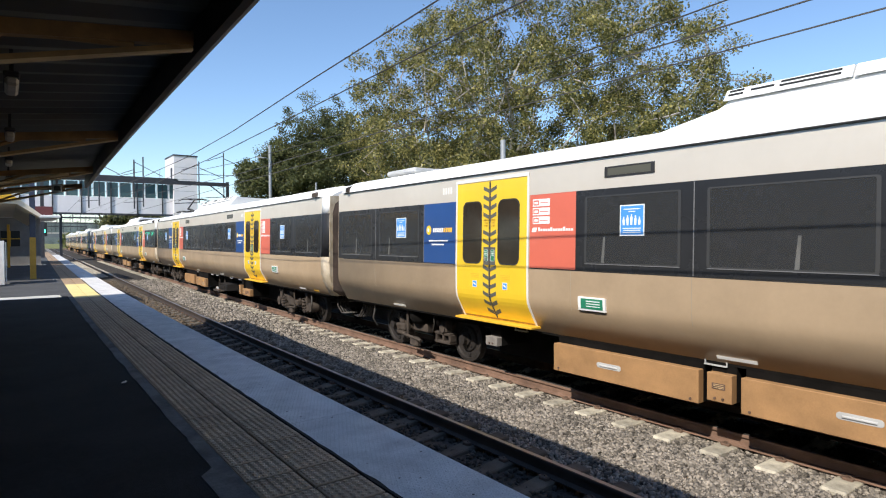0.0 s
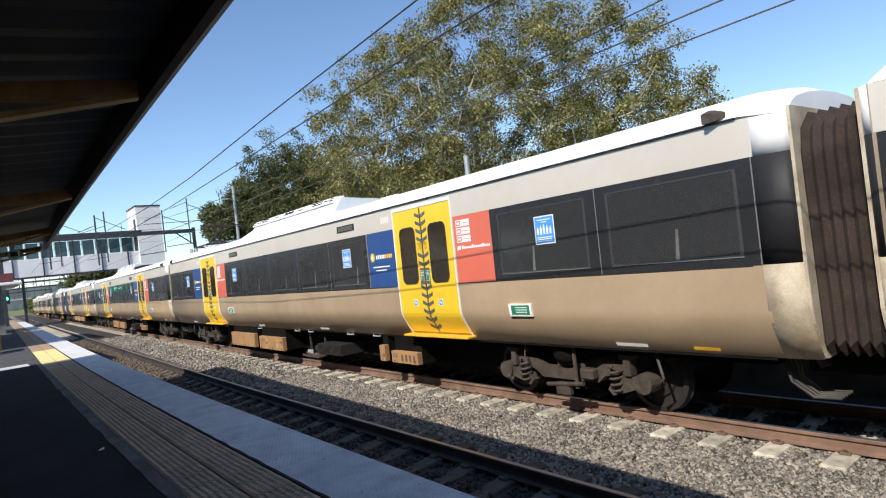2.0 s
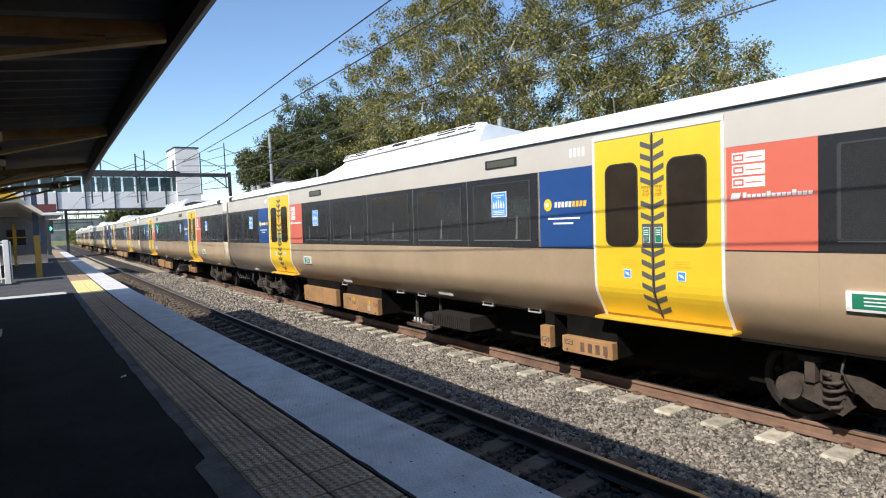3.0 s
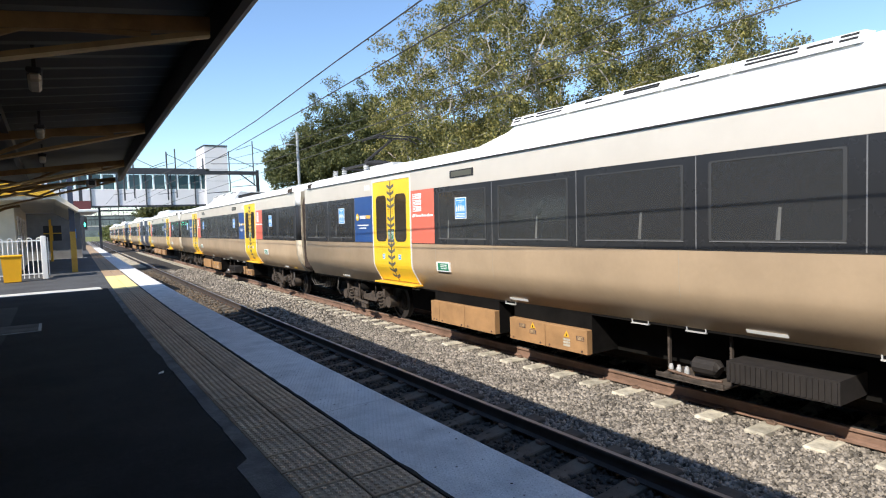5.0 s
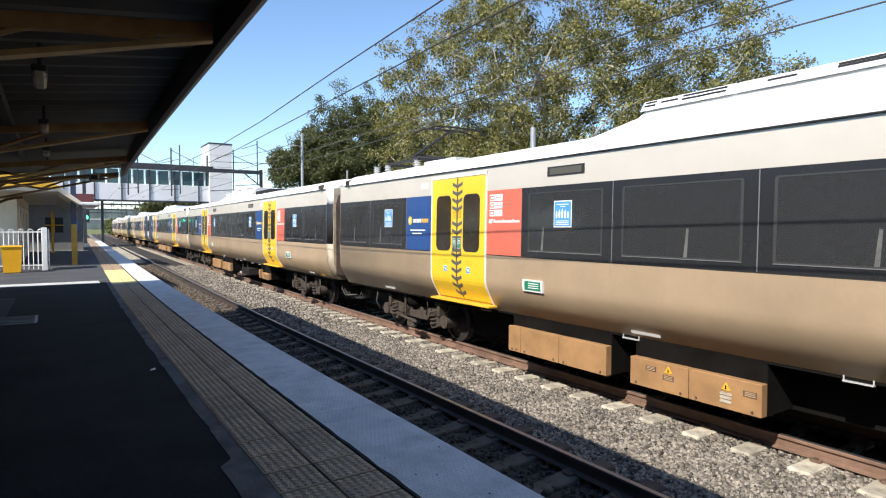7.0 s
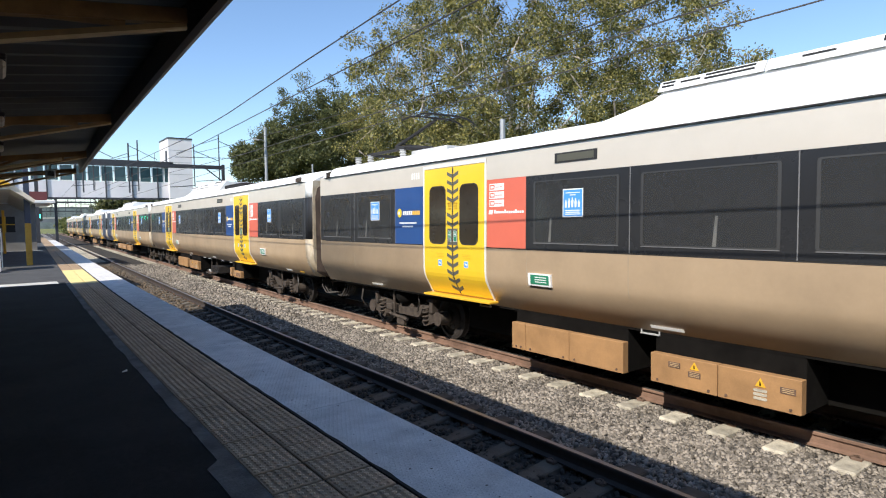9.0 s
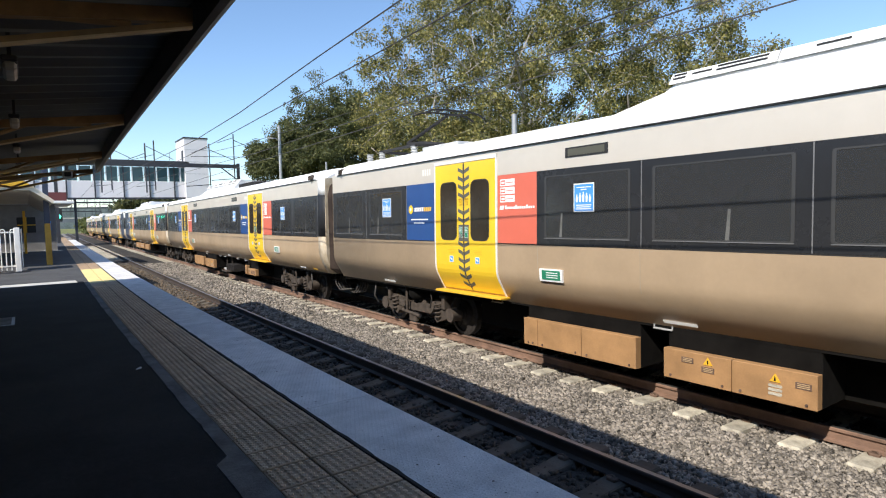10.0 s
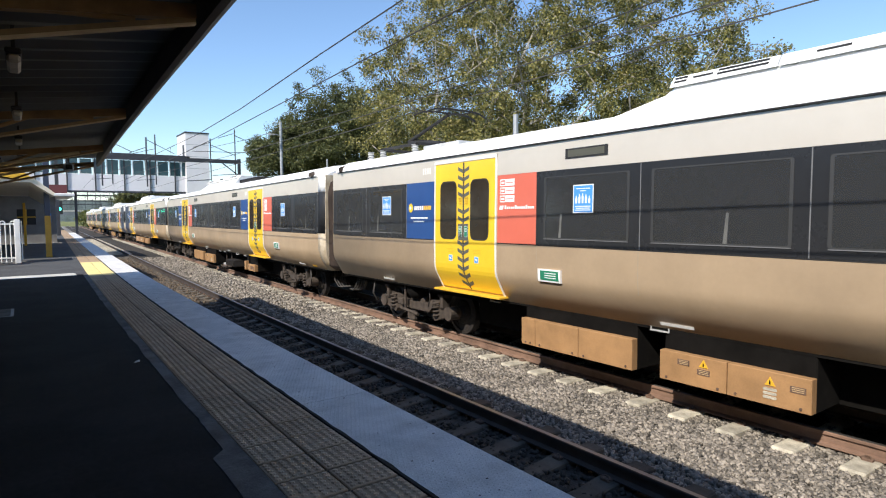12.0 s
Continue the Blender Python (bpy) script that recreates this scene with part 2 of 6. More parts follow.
def leafmat(name, color, tip, amount):
    """Leaves: green to yellow by leaf, some light shining through."""
    m = bpy.data.materials.new(name)
    m.use_nodes = True
    nt = m.node_tree
    p = nt.nodes["Principled BSDF"]
    p.inputs["Roughness"].default_value = 0.55
    g = nt.nodes.new("ShaderNodeNewGeometry")
    mix = nt.nodes.new("ShaderNodeMix")
    mix.data_type = "RGBA"
    mix.inputs[6].default_value, mix.inputs[7].default_value = (*color, 1), (*tip, 1)
    pw = nt.nodes.new("ShaderNodeMath")
    pw.operation = "POWER"
    pw.inputs[1].default_value = amount
    nt.links.new(g.outputs["Random Per Island"], pw.inputs[0])
    nt.links.new(pw.outputs[0], mix.inputs[0])
    nt.links.new(mix.outputs[2], p.inputs["Base Color"])
    tr = nt.nodes.new("ShaderNodeBsdfTranslucent")
    nt.links.new(mix.outputs[2], tr.inputs[0])
    ms = nt.nodes.new("ShaderNodeMixShader")
    ms.inputs[0].default_value = 0.3
    nt.links.new(p.outputs[0], ms.inputs[1])
    nt.links.new(tr.outputs[0], ms.inputs[2])
    nt.links.new(ms.outputs[0], nt.nodes["Material Output"].inputs[0])
    return m


M["leaf"] = leafmat("broad_leaves", (0.076, 0.085, 0.024), (0.44, 0.38, 0.115), 2.1)
M["leaf_dark"] = leafmat("dark_leaves", (0.052, 0.068, 0.024), (0.2, 0.2, 0.065), 2.0)
M["leaf_far"] = leafmat("far_leaves", (0.09, 0.11, 0.03), (0.2, 0.2, 0.06), 1.5)


# ---- mesh helpers ----
def mesh_of(name, bm, material, smooth=False):
    me = bpy.data.meshes.new(name)
    bm.to_mesh(me)
    bm.free()
    for m in material if isinstance(material, (list, tuple)) else [material]:
        me.materials.append(M[m] if isinstance(m, str) else m)
    if smooth:
        for p in me.polygons:
            p.use_smooth = True
    return me


def part(name, bm, material, parent, label="", smooth=False, at=None):
    """Links a bmesh as one mesh object under a thing or a part."""
    ob = new(name, mesh_of(name, bm, material, smooth) if isinstance(bm, bmesh.types.BMesh) else bm)
    ob.parent = parent
    if at is not None:
        ob.matrix_basis = at
    return tagged(ob, label)


def thing(name, label, category, group="", kind="", at=None):
    ob = new(name)
    ob.empty_display_size = 0.2
    if at is not None:
        ob.matrix_basis = at
    return tagged(ob, label, category, group, kind)


def solid(name, bm, material, label, category, group="", kind="", smooth=False, at=None):
    ob = new(name, mesh_of(name, bm, material, smooth))
    if at is not None:
        ob.matrix_basis = at
    return tagged(ob, label, category, group, kind)


def box(bm, x0, x1, y0, y1, z0, z1, bevel=0.0, mi=0):
    vs = [bm.verts.new((x, y, z)) for x in (x0, x1) for y in (y0, y1) for z in (z0, z1)]
    fs = [bm.faces.new([vs[i] for i in q]) for q in ((0, 1, 3, 2), (4, 6, 7, 5), (0, 4, 5, 1), (2, 3, 7, 6), (0, 2, 6, 4), (1, 5, 7, 3))]
    for f in fs:
        f.material_index = mi
    if bevel:
        es = list({e for f in fs for e in f.edges})
        bmesh.ops.bevel(bm, geom=es, offset=bevel, segments=1, affect="EDGES", profile=0.7)
    return bm


def boxes(*specs, bevel=0.0):
    bm = bmesh.new()
    for s in specs:
        box(bm, *s, bevel=bevel)
    return bm


def tube(bm, points, radii, sides=8, caps=True):
    """A tapered round tube through points."""
    rings = []
    pts = [Vector(p) for p in points]
    for i, p in enumerate(pts):
        d = (pts[min(i + 1, len(pts) - 1)] - pts[max(i - 1, 0)])
        d = d.normalized() if d.length > 1e-6 else Vector((0, 0, 1))
        a = d.cross(Vector((0, 0, 1)) if abs(d.z) < 0.9 else Vector((1, 0, 0))).normalized()
        b = d.cross(a)
        r = radii[i] if isinstance(radii, (list, tuple)) else radii
        rings.append([bm.verts.new(p + r * (math.cos(t) * a + math.sin(t) * b)) for t in (2 * math.pi * k / sides for k in range(sides))])
    for u, v in zip(rings, rings[1:]):
        for k in range(sides):
            bm.faces.new((u[k], v[k], v[(k + 1) % sides], u[(k + 1) % sides]))
    if caps:
        bm.faces.new(rings[0])
        bm.faces.new(rings[-1][::-1])
    return bm


def rod(p, q, r, sides=8):
    return tube(bmesh.new(), [p, q], r, sides)


def prism(bm, poly, axis, a, b, mi=0):
    """A polygon of (u, v) points pushed from a to b along x, y or z."""
    put = {"x": lambda u, v, w: (w, u, v), "y": lambda u, v, w: (u, w, v), "z": lambda u, v, w: (u, v, w)}[axis]
    lo, hi = [bm.verts.new(put(u, v, a)) for u, v in poly], [bm.verts.new(put(u, v, b)) for u, v in poly]
    n = len(poly)
    fs = [bm.faces.new(lo[::-1]), bm.faces.new(hi)]
    fs += [bm.faces.new((lo[i], lo[(i + 1) % n], hi[(i + 1) % n], hi[i])) for i in range(n)]
    for f in fs:
        f.material_index = mi
    bmesh.ops.recalc_face_normals(bm, faces=fs)
    return bm


def rounded(u0, u1, v0, v1, r, n=4):
    """A rectangle with round corners as (u, v) points."""
    out = []
    for cu, cv, a0 in ((u1 - r, v1 - r, 0), (u0 + r, v1 - r, 90), (u0 + r, v0 + r, 180), (u1 - r, v0 + r, 270)):
        out += [(cu + r * math.cos(radians(a0 + 90 * k / n)), cv + r * math.sin(radians(a0 + 90 * k / n))) for k in range(n + 1)]
    return out


def loft(bm, sections, closed=True, caps=True):
    """A skin over rings of points of equal count."""
    rings = [[bm.verts.new(p) for p in s] for s in sections]
    n = len(rings[0])
    for u, v in zip(rings, rings[1:]):
        for k in range(n if closed else n - 1):
            bm.faces.new((u[k], u[(k + 1) % n], v[(k + 1) % n], v[k]))
    if caps and closed:
        bm.faces.new(rings[0][::-1])
        bm.faces.new(rings[-1])
    bmesh.ops.recalc_face_normals(bm, faces=bm.faces[:])
    return bm


def along(bm, section, ys, z=0.0, caps=True):
    """A section of (x, z) points carried along the bending railway through the given ys."""
    return loft(bm, [[(bx(x, y), y, zz + z) for x, zz in section] for y in ys], True, caps)




# ---- ground, tracks, platform ----
bm = bmesh.new()
GX = (-600, -60, -14, 2.45, 2.8, 5.0, 5.6, 9.4, 10.2, 16, 30, 60, 600)
GY = [-300, -60, -20, 0, 5, 10, 15, 20, 26, 34, 50, 80, 130, 220, 600]


def ground_z(x):
    if x < 2.4:
        return -1.3
    if x < 2.6:
        return -1.3
    if x <= 9.4:
        return -1.12
    return -1.35 if x < 16 else -1.2


grid = [[bm.verts.new((bx(x, y) if abs(x) < 100 else x, y, ground_z(x))) for y in GY] for x in GX]
for i in range(len(GX) - 1):
    for j in range(len(GY) - 1):
        f = bm.faces.new((grid[i][j], grid[i + 1][j], grid[i + 1][j + 1], grid[i][j + 1]))
        f.material_index = 1 if 2.4 < (GX[i] + GX[i + 1]) / 2 < 9.5 and GY[j] >= -60 and GY[j] < 220 else 0
solid("ground", bm, ["grass", "ballast"], "grey ballast bed between dry grass verges", "ground", kind="structure")

# rails: head, web and foot
RAIL = [(-0.065, -0.155), (0.065, -0.155), (0.065, -0.142), (0.012, -0.125), (0.010, -0.045), (0.035, -0.035), (0.035, -0.008), (0.027, 0.0), (-0.027, 0.0), (-0.035, -0.008), (-0.035, -0.035), (-0.010, -0.045), (-0.012, -0.125), (-0.065, -0.142)]
RYS = [-40, -20, -8, 0, 3, 6, 9, 12, 15, 18, 20, 26, 34, 50, 80, 130, 220]
tracks = []
for n, xc in enumerate((X_T1, X_T2)):
    tr = thing("railway_track", "narrow-gauge track with concrete sleepers in grey ballast" if n else "shaded narrow-gauge track beside the platform", "railway track", kind="structure")
    tracks.append(tr)
    for g in (-0.5685, 0.5685):
        bm = bmesh.new()
        along(bm, [(xc + g + x, z) for x, z in RAIL], RYS, RAIL_Z)
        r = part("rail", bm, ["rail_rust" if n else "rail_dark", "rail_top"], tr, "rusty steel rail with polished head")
        for p in r.data.polygons:
            if p.normal.z > 0.8 and p.center.z > RAIL_Z - 0.02:
                p.material_index = 1
sl = bmesh.new()
secs = []
for x, w, h in ((-1.06, 0.10, 0.0), (-1.04, 0.115, 0.02), (-0.45, 0.115, 0.01), (-0.2, 0.105, -0.02), (0.2, 0.105, -0.02), (0.45, 0.115, 0.01), (1.04, 0.115, 0.02), (1.06, 0.10, 0.0)):
    secs.append([(x, -w - 0.02, -0.2), (x, w + 0.02, -0.2), (x, w, h - 0.012), (x, w - 0.014, h), (x, -w + 0.014, h), (x, -w, h - 0.012)])
loft(sl, secs)
SLEEPER = mesh_of("sleeper", sl, "sleeper")
SLEEPER_DARK = SLEEPER.copy()
SLEEPER_DARK.materials[0] = M["brown_shaded_sleeper"]
cl = bmesh.new()
for g in (-0.5685, 0.5685):
    for d in (-0.095, 0.095):
        box(cl, g + d - 0.035, g + d + 0.035, -0.05, 0.05, 0.0, 0.04, 0.008)
        tube(cl, [(g + d * 1.25, -0.05, 0.03), (g + d * 1.0, -0.02, 0.055), (g + d * 0.75, 0.03, 0.04), (g + d * 1.2, 0.06, 0.035)], 0.011, 5)
CLIP = mesh_of("rail_clip", cl, "iron")
rnd = random.Random(4)
for tr, xc in zip(tracks, (X_T1, X_T2)):
    for k in range(-8, 130):
        y = 0.35 + 0.62 * k
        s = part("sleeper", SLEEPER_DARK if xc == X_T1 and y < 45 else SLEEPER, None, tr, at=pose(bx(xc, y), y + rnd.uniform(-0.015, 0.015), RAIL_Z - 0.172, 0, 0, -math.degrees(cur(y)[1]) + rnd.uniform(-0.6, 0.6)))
        if -3 <= k < 40:
            part("rail_clip", CLIP, None, s)


def stones(name, count, region, size, material, label, zf, seed, thin=1.0):
    """Loose angular stones: uneven octahedra, all one mesh."""
    rng = np.random.default_rng(seed)
    u = rng.random(count)
    y0, y1 = region[2], region[3]
    y = y0 + (y1 - y0) * u ** thin
    x = rng.uniform(region[0], region[1], count)
    r = size * rng.uniform(0.55, 1.25, count) * (1 + 0.02 * y)
    # hull of a box-like stone
    cube = np.array([(a, b, c) for a in (-1, 1) for b in (-1, 1) for c in (-1, 1)], float) * 0.62
    quad = np.array([(0, 1, 3, 2), (4, 6, 7, 5), (0, 4, 5, 1), (2, 3, 7, 6), (0, 2, 6, 4), (1, 5, 7, 3)])
    v = cube[None] * rng.uniform(0.62, 1.3, (count, 8, 3)) * np.stack([rng.uniform(0.8, 1.3, count), rng.uniform(0.8, 1.3, count), rng.uniform(0.55, 0.95, count)], 1)[:, None]
    q = rng.normal(size=(count, 4))
    q /= np.linalg.norm(q, axis=1)[:, None]
    w, a, b, c = q.T
    rot = np.stack([1 - 2 * (b * b + c * c), 2 * (a * b - c * w), 2 * (a * c + b * w), 2 * (a * b + c * w), 1 - 2 * (a * a + c * c), 2 * (b * c - a * w), 2 * (a * c - b * w), 2 * (b * c + a * w), 1 - 2 * (a * a + b * b)], 1).reshape(-1, 3, 3)
    v = np.einsum("nij,nkj->nki", rot, v) * r[:, None, None]
    bend = np.where(y < 0, 0, np.where(y < BEND_END, BEND * y * y / 2, BEND * BEND_END ** 2 / 2 + BEND * BEND_END * (y - BEND_END)))
    z = zf(x, rng) + rng.uniform(-0.2, 0.4, count) * r
    v += np.stack([x + bend, y, z], 1)[:, None]
    me = bpy.data.meshes.new(name)
    faces = (quad[None] + 8 * np.arange(count)[:, None, None]).reshape(-1, 4)
    me.vertices.add(count * 8)
    me.vertices.foreach_set("co", v.reshape(-1))
    me.loops.add(faces.size)
    me.loops.foreach_set("vertex_index", faces.reshape(-1).astype(np.int32))
    me.polygons.add(len(faces))
    me.polygons.foreach_set("loop_start", np.arange(0, faces.size, 4, dtype=np.int32))
    me.update(calc_edges=True)
    me.validate()
    me.materials.append(M[material])
    return tagged(new(name, me), label, "ballast", kind="stuff")


# shoulders are level with the sleepers between the tracks, lower in the four-foot
def heap(x, rng):
    d2 = np.abs(x - X_T2)
    return np.where(d2 < 0.5, RAIL_Z - 0.2, np.where(x < 5.05, RAIL_Z - 0.215, np.where(x > 6.2, RAIL_Z - 0.203, RAIL_Z - 0.2)))


stones("ballast_stones", 54000, (4.75, 6.9, -1.0, 14.0), 0.0248, "stone", "loose angular grey ballast stones", heap, 1, 1.15)
stones("ballast_stones", 15000, (4.75, 6.9, 13.0, 40.0), 0.032, "stone", "loose angular grey ballast stones", heap, 2, 1.2)
# up to the canopy's end the stones have its shade in their colour
stones("ballast_stones", 9000, (2.5, 4.8, -0.5, 17.0), 0.03, "stone_dark", "ballast stones beside the platform coloured dark for shade", lambda x, rng: RAIL_Z - 0.215 + 0 * x, 3, 1.2)
stones("ballast_stones", 7000, (6.85, 7.9, -1.0, 30.0), 0.027, "stone_dark", "dark ballast stones under the train", heap, 7, 1.1)
stones("ballast_stones", 3000, (2.5, 4.8, 17.0, 40.0), 0.036, "stone_brown", "loose rusty brown ballast stones", lambda x, rng: RAIL_Z - 0.215 + 0 * x, 5, 1.2)

# the bed that fills up to the stones
bm = bmesh.new()
along(bm, [(4.7, -1.2), (8.9, -1.2), (8.5, RAIL_Z - 0.215), (5.05, RAIL_Z - 0.215), (4.8, RAIL_Z - 0.235)], RYS)
solid("ballast_bed", bm, "ballast", "packed ballast bed under the sleepers, dark for shaded gaps", "ballast", kind="structure")
# near track's bed: canopy shade put into the dark colour
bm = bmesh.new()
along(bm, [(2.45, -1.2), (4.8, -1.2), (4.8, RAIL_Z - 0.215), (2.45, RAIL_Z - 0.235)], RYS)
solid("ballast_bed", bm, "ballast_dark", "ballast bed beside the platform coloured dark for shade", "ballast", kind="structure")

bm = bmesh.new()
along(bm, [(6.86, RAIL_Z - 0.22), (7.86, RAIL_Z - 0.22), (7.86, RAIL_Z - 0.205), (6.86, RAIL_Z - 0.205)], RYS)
solid("oily_ballast", bm, "ballast_dark", "dark ballast between the rails", "ballast", kind="structure")

# Added wall: blocks skylight and the bright ground beneath the train
bm = bmesh.new()
along(bm, [(9.3, -1.4), (9.55, -1.4), (9.55, -0.05), (9.3, -0.05)], RYS)
solid("wall_trackside", bm, "concrete", "low wall added beyond the far track to block light", "wall", kind="structure")

# platform: fill, asphalt, border, tactile pavers, coping
PYS = [-30, -10, -2, 0, 2, 4, 6, 8, 10, 12, 14, 16, 18, 20, 26, 34, 50, 80, 130]
bm = bmesh.new()
along(bm, [(-14, -1.3), (2.12, -1.3), (2.12, -0.03), (-14, -0.03)], PYS)
platform = solid("platform", bm, "concrete", "concrete station platform", "platform", kind="structure")
bm = bmesh.new()
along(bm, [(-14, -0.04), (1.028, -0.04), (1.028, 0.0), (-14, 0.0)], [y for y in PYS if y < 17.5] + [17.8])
solid("platform_surface", bm, "asphalt", "asphalt platform surface coloured dark for the canopy's shade", "pavement", kind="structure")
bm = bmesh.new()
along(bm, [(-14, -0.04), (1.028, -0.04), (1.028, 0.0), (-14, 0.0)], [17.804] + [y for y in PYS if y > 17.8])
solid("platform_surface", bm, "oldasphalt", "grey platform surface beyond the canopy", "pavement", kind="structure")
# the border is ragged where the asphalt meets it, and wider after an old repair
bm = bmesh.new()
secs = []
for k in range(-40, 180):
    y = 0.1 * k
    ragged = 0.02 * noise.noise((y * 1.7, 2.0, 0)) + 0.012 * noise.noise((y * 9, 5.0, 0))
    x0 = 0.93 + ragged - (0.085 + 1.5 * ragged if y < 3.7 else 0)
    secs.append([(bx(x, y), y, z) for x, z in ((x0, -0.03), (1.027, -0.03), (1.027, 0.004), (x0, 0.004))])
loft(bm, secs)
solid("platform_border", bm, "border", "worn concrete border strip in the platform", "pavement", kind="structure")
# a resurfaced strip in the asphalt
bm = bmesh.new()
secs = []
for k in range(-10, 60):
    y = 0.25 * k
    e = 0.05 * noise.noise((y * 0.9, 7.0, 0))
    secs.append([(x, y, z) for x, z in ((-3.4 + e, -0.02), (-0.62 - 0.5 * e, -0.02), (-0.62 - 0.5 * e, 0.003), (-3.4 + e, 0.003))])
loft(bm, secs)
solid("asphalt_patch", bm, "patch", "slightly greyer resurfaced strip of asphalt", "pavement", kind="structure")
bm = bmesh.new()
along(bm, [(1.03, -0.04), (1.64, -0.04), (1.64, -0.012), (1.03, -0.012)], PYS)
bed = solid("tactile_strip", bm, "joint", "yellowish tactile paver strip along the platform", "pavement", kind="structure")
def paver(material):
    tb = bmesh.new()
    box(tb, -0.1465, 0.1465, -0.1385, 0.1385, -0.03, 0.0, 0.004)
    return mesh_of("tactile_paver", tb, material)


TILE, TILE_SUNLIT = paver("tactile"), paver("tactile_lit")
for k in range(-12, 132):
    y = 0.5 + 0.30 * k
    for c in (1.18, 1.483):
        # pavers lying in the sun patch past the canopy take the brighter copy
        part("tactile_paver", TILE_SUNLIT if 17.2 < y < 22.5 else TILE, None, bed, at=pose(bx(c, y), y, rnd.uniform(-0.001, 0.002), 0, 0, -math.degrees(cur(y)[1])))
# the farther rows of pavers
rest = bmesh.new()
for k in list(range(-60, -12)) + list(range(132, 300)):
    y = 0.5 + 0.30 * k
    for c in (1.18, 1.483):
        box(rest, bx(c, y) - 0.1455, bx(c, y) + 0.1455, y - 0.1455, y + 0.1455, -0.011, 0.0)
tagged(part("tactile_pavers", rest, "tactile", bed), kind="stuff")
verts, faces = [], []
for k in range(-12, 52):
    y0 = 0.5 + 0.30 * k
    for c in (1.18, 1.483):
        for i in range(6):
            for j in range(6):
                px, py = bx(c, y0) - 0.1175 + 0.047 * i, y0 - 0.1125 + 0.045 * j
                n0 = len(verts)
                for r, z in ((0.0195, 0.001), (0.0125, 0.0085)):
                    verts += [(px + r * math.cos(a), py + r * math.sin(a), z) for a in (t * math.pi / 3 for t in range(6))]
                faces += [(n0 + t, n0 + (t + 1) % 6, n0 + 6 + (t + 1) % 6, n0 + 6 + t) for t in range(6)] + [tuple(range(n0 + 6, n0 + 12))]
me = bpy.data.meshes.new("tactile_studs")
me.from_pydata(verts, [], faces)
me.materials.append(M["stud"])
st = new("tactile_studs", me)
st.parent = bed
tagged(st, "raised tactile studs", kind="stuff")
# crumbled dark filler between the pavers and the coping
bm = bmesh.new()
secs = []
for k in range(-40, 420):
    y = 0.06 * k
    a, b = 0.008 * noise.noise((y * 6, 1.0, 0)), 0.014 * noise.noise((y * 5, 9.0, 0))
    secs.append([(bx(x, y), y, z) for x, z in ((1.638 + a, -0.03), (1.659 + b, -0.03), (1.659 + b, 0.0025), (1.638 + a, 0.0025))])
loft(bm, secs)
solid("edge_filler", bm, "joint", "crumbled dark joint filler beside the platform edge", "pavement", kind="structure")
# coping slabs with a nosing
cop = thing("platform_coping", "white painted concrete platform edge", "platform edge", kind="structure")
for k in range(-4, 24):
    y0, y1 = -1.75 + 3.0 * k, -1.75 + 3.0 * (k + 1) - 0.008
    bm = bmesh.new()
    ys = [y0 + (y1 - y0) * q / 2 for q in range(3)]
    along(bm, [(1.655, -0.14), (2.19, -0.14), (2.23, -0.10), (2.23, -0.012), (2.218, 0.0), (1.655, 0.0)], ys)
    part("coping_slab", bm, "coping", cop)
verts, faces = [], []
for k in range(int((13 - 0.6) / 0.034)):
    y = 0.6 + 0.034 * k
    for i in range(16):
        x = bx(1.69, y) + 0.033 * i + (0.0165 if k % 2 else 0)
        n0 = len(verts)
        a = 0.011
        verts += [(x - a, y, 0.0005), (x, y - a * 0.6, 0.0005), (x + a, y, 0.0005), (x, y + a * 0.6, 0.0005), (x, y, 0.004)]
        faces += [(n0, n0 + 1, n0 + 4), (n0 + 1, n0 + 2, n0 + 4), (n0 + 2, n0 + 3, n0 + 4), (n0 + 3, n0, n0 + 4)]
me = bpy.data.meshes.new("coping_studs")
me.from_pydata(verts, [], faces)
me.materials.append(M["coping"])
st = new("coping_studs", me)
spots = random.Random(8)
sb = bmesh.new()
for _ in range(90):
    y, r = 1.0 + 13 * spots.random() ** 1.6, spots.uniform(0.003, 0.008)
    x = bx(spots.uniform(1.68, 2.2), y)
    ring_ = [sb.verts.new((x + r * spots.uniform(0.6, 1.3) * math.cos(q), y + r * spots.uniform(0.6, 1.5) * math.sin(q), 0.0055)) for q in (math.pi * k / 4 for k in range(8))]
    top_ = sb.verts.new((x, y, 0.008))
    for k in range(8):
        sb.faces.new((ring_[k], ring_[(k + 1) % 8], top_))
tagged(part("gum_spots", sb, "bolt", cop, "dark spots of old gum"), kind="stuff")
st.parent = cop
tagged(st, "fine anti-slip studs", kind="stuff")
# Pale bands: sunlit strips across the platform, put into the colour
for yb, wb in ((17.5, 0.75), (41.6, 0.6)):
    bm = bmesh.new()
    box(bm, -6.0 + cur(yb)[0], 0.79 + cur(yb)[0], yb, yb + wb, -0.03, 0.003)
    solid("concrete_band", bm, "paleband", "pale concrete band with sunlight put into its colour", "pavement", kind="structure")
# litter and a pit lid on the asphalt
bm = bmesh.new()
loft(bm, [[(0.0, 0, 0.0), (0.05, 0.01, 0.002), (0.055, 0.03, 0.004), (0.01, 0.035, 0.002)], [(0.0, 0.0, 0.004), (0.04, 0.012, 0.018), (0.05, 0.028, 0.02), (0.012, 0.033, 0.006)]])
solid("paper_scrap", bm, "white", "small crumpled white paper scrap on asphalt", "litter", at=pose(0.83, 6.5, 0.001))
pit = thing("pit_cover", "worn metal pit cover flush with the asphalt", "pit cover", at=pose(-0.55, 11.2, 0.0))
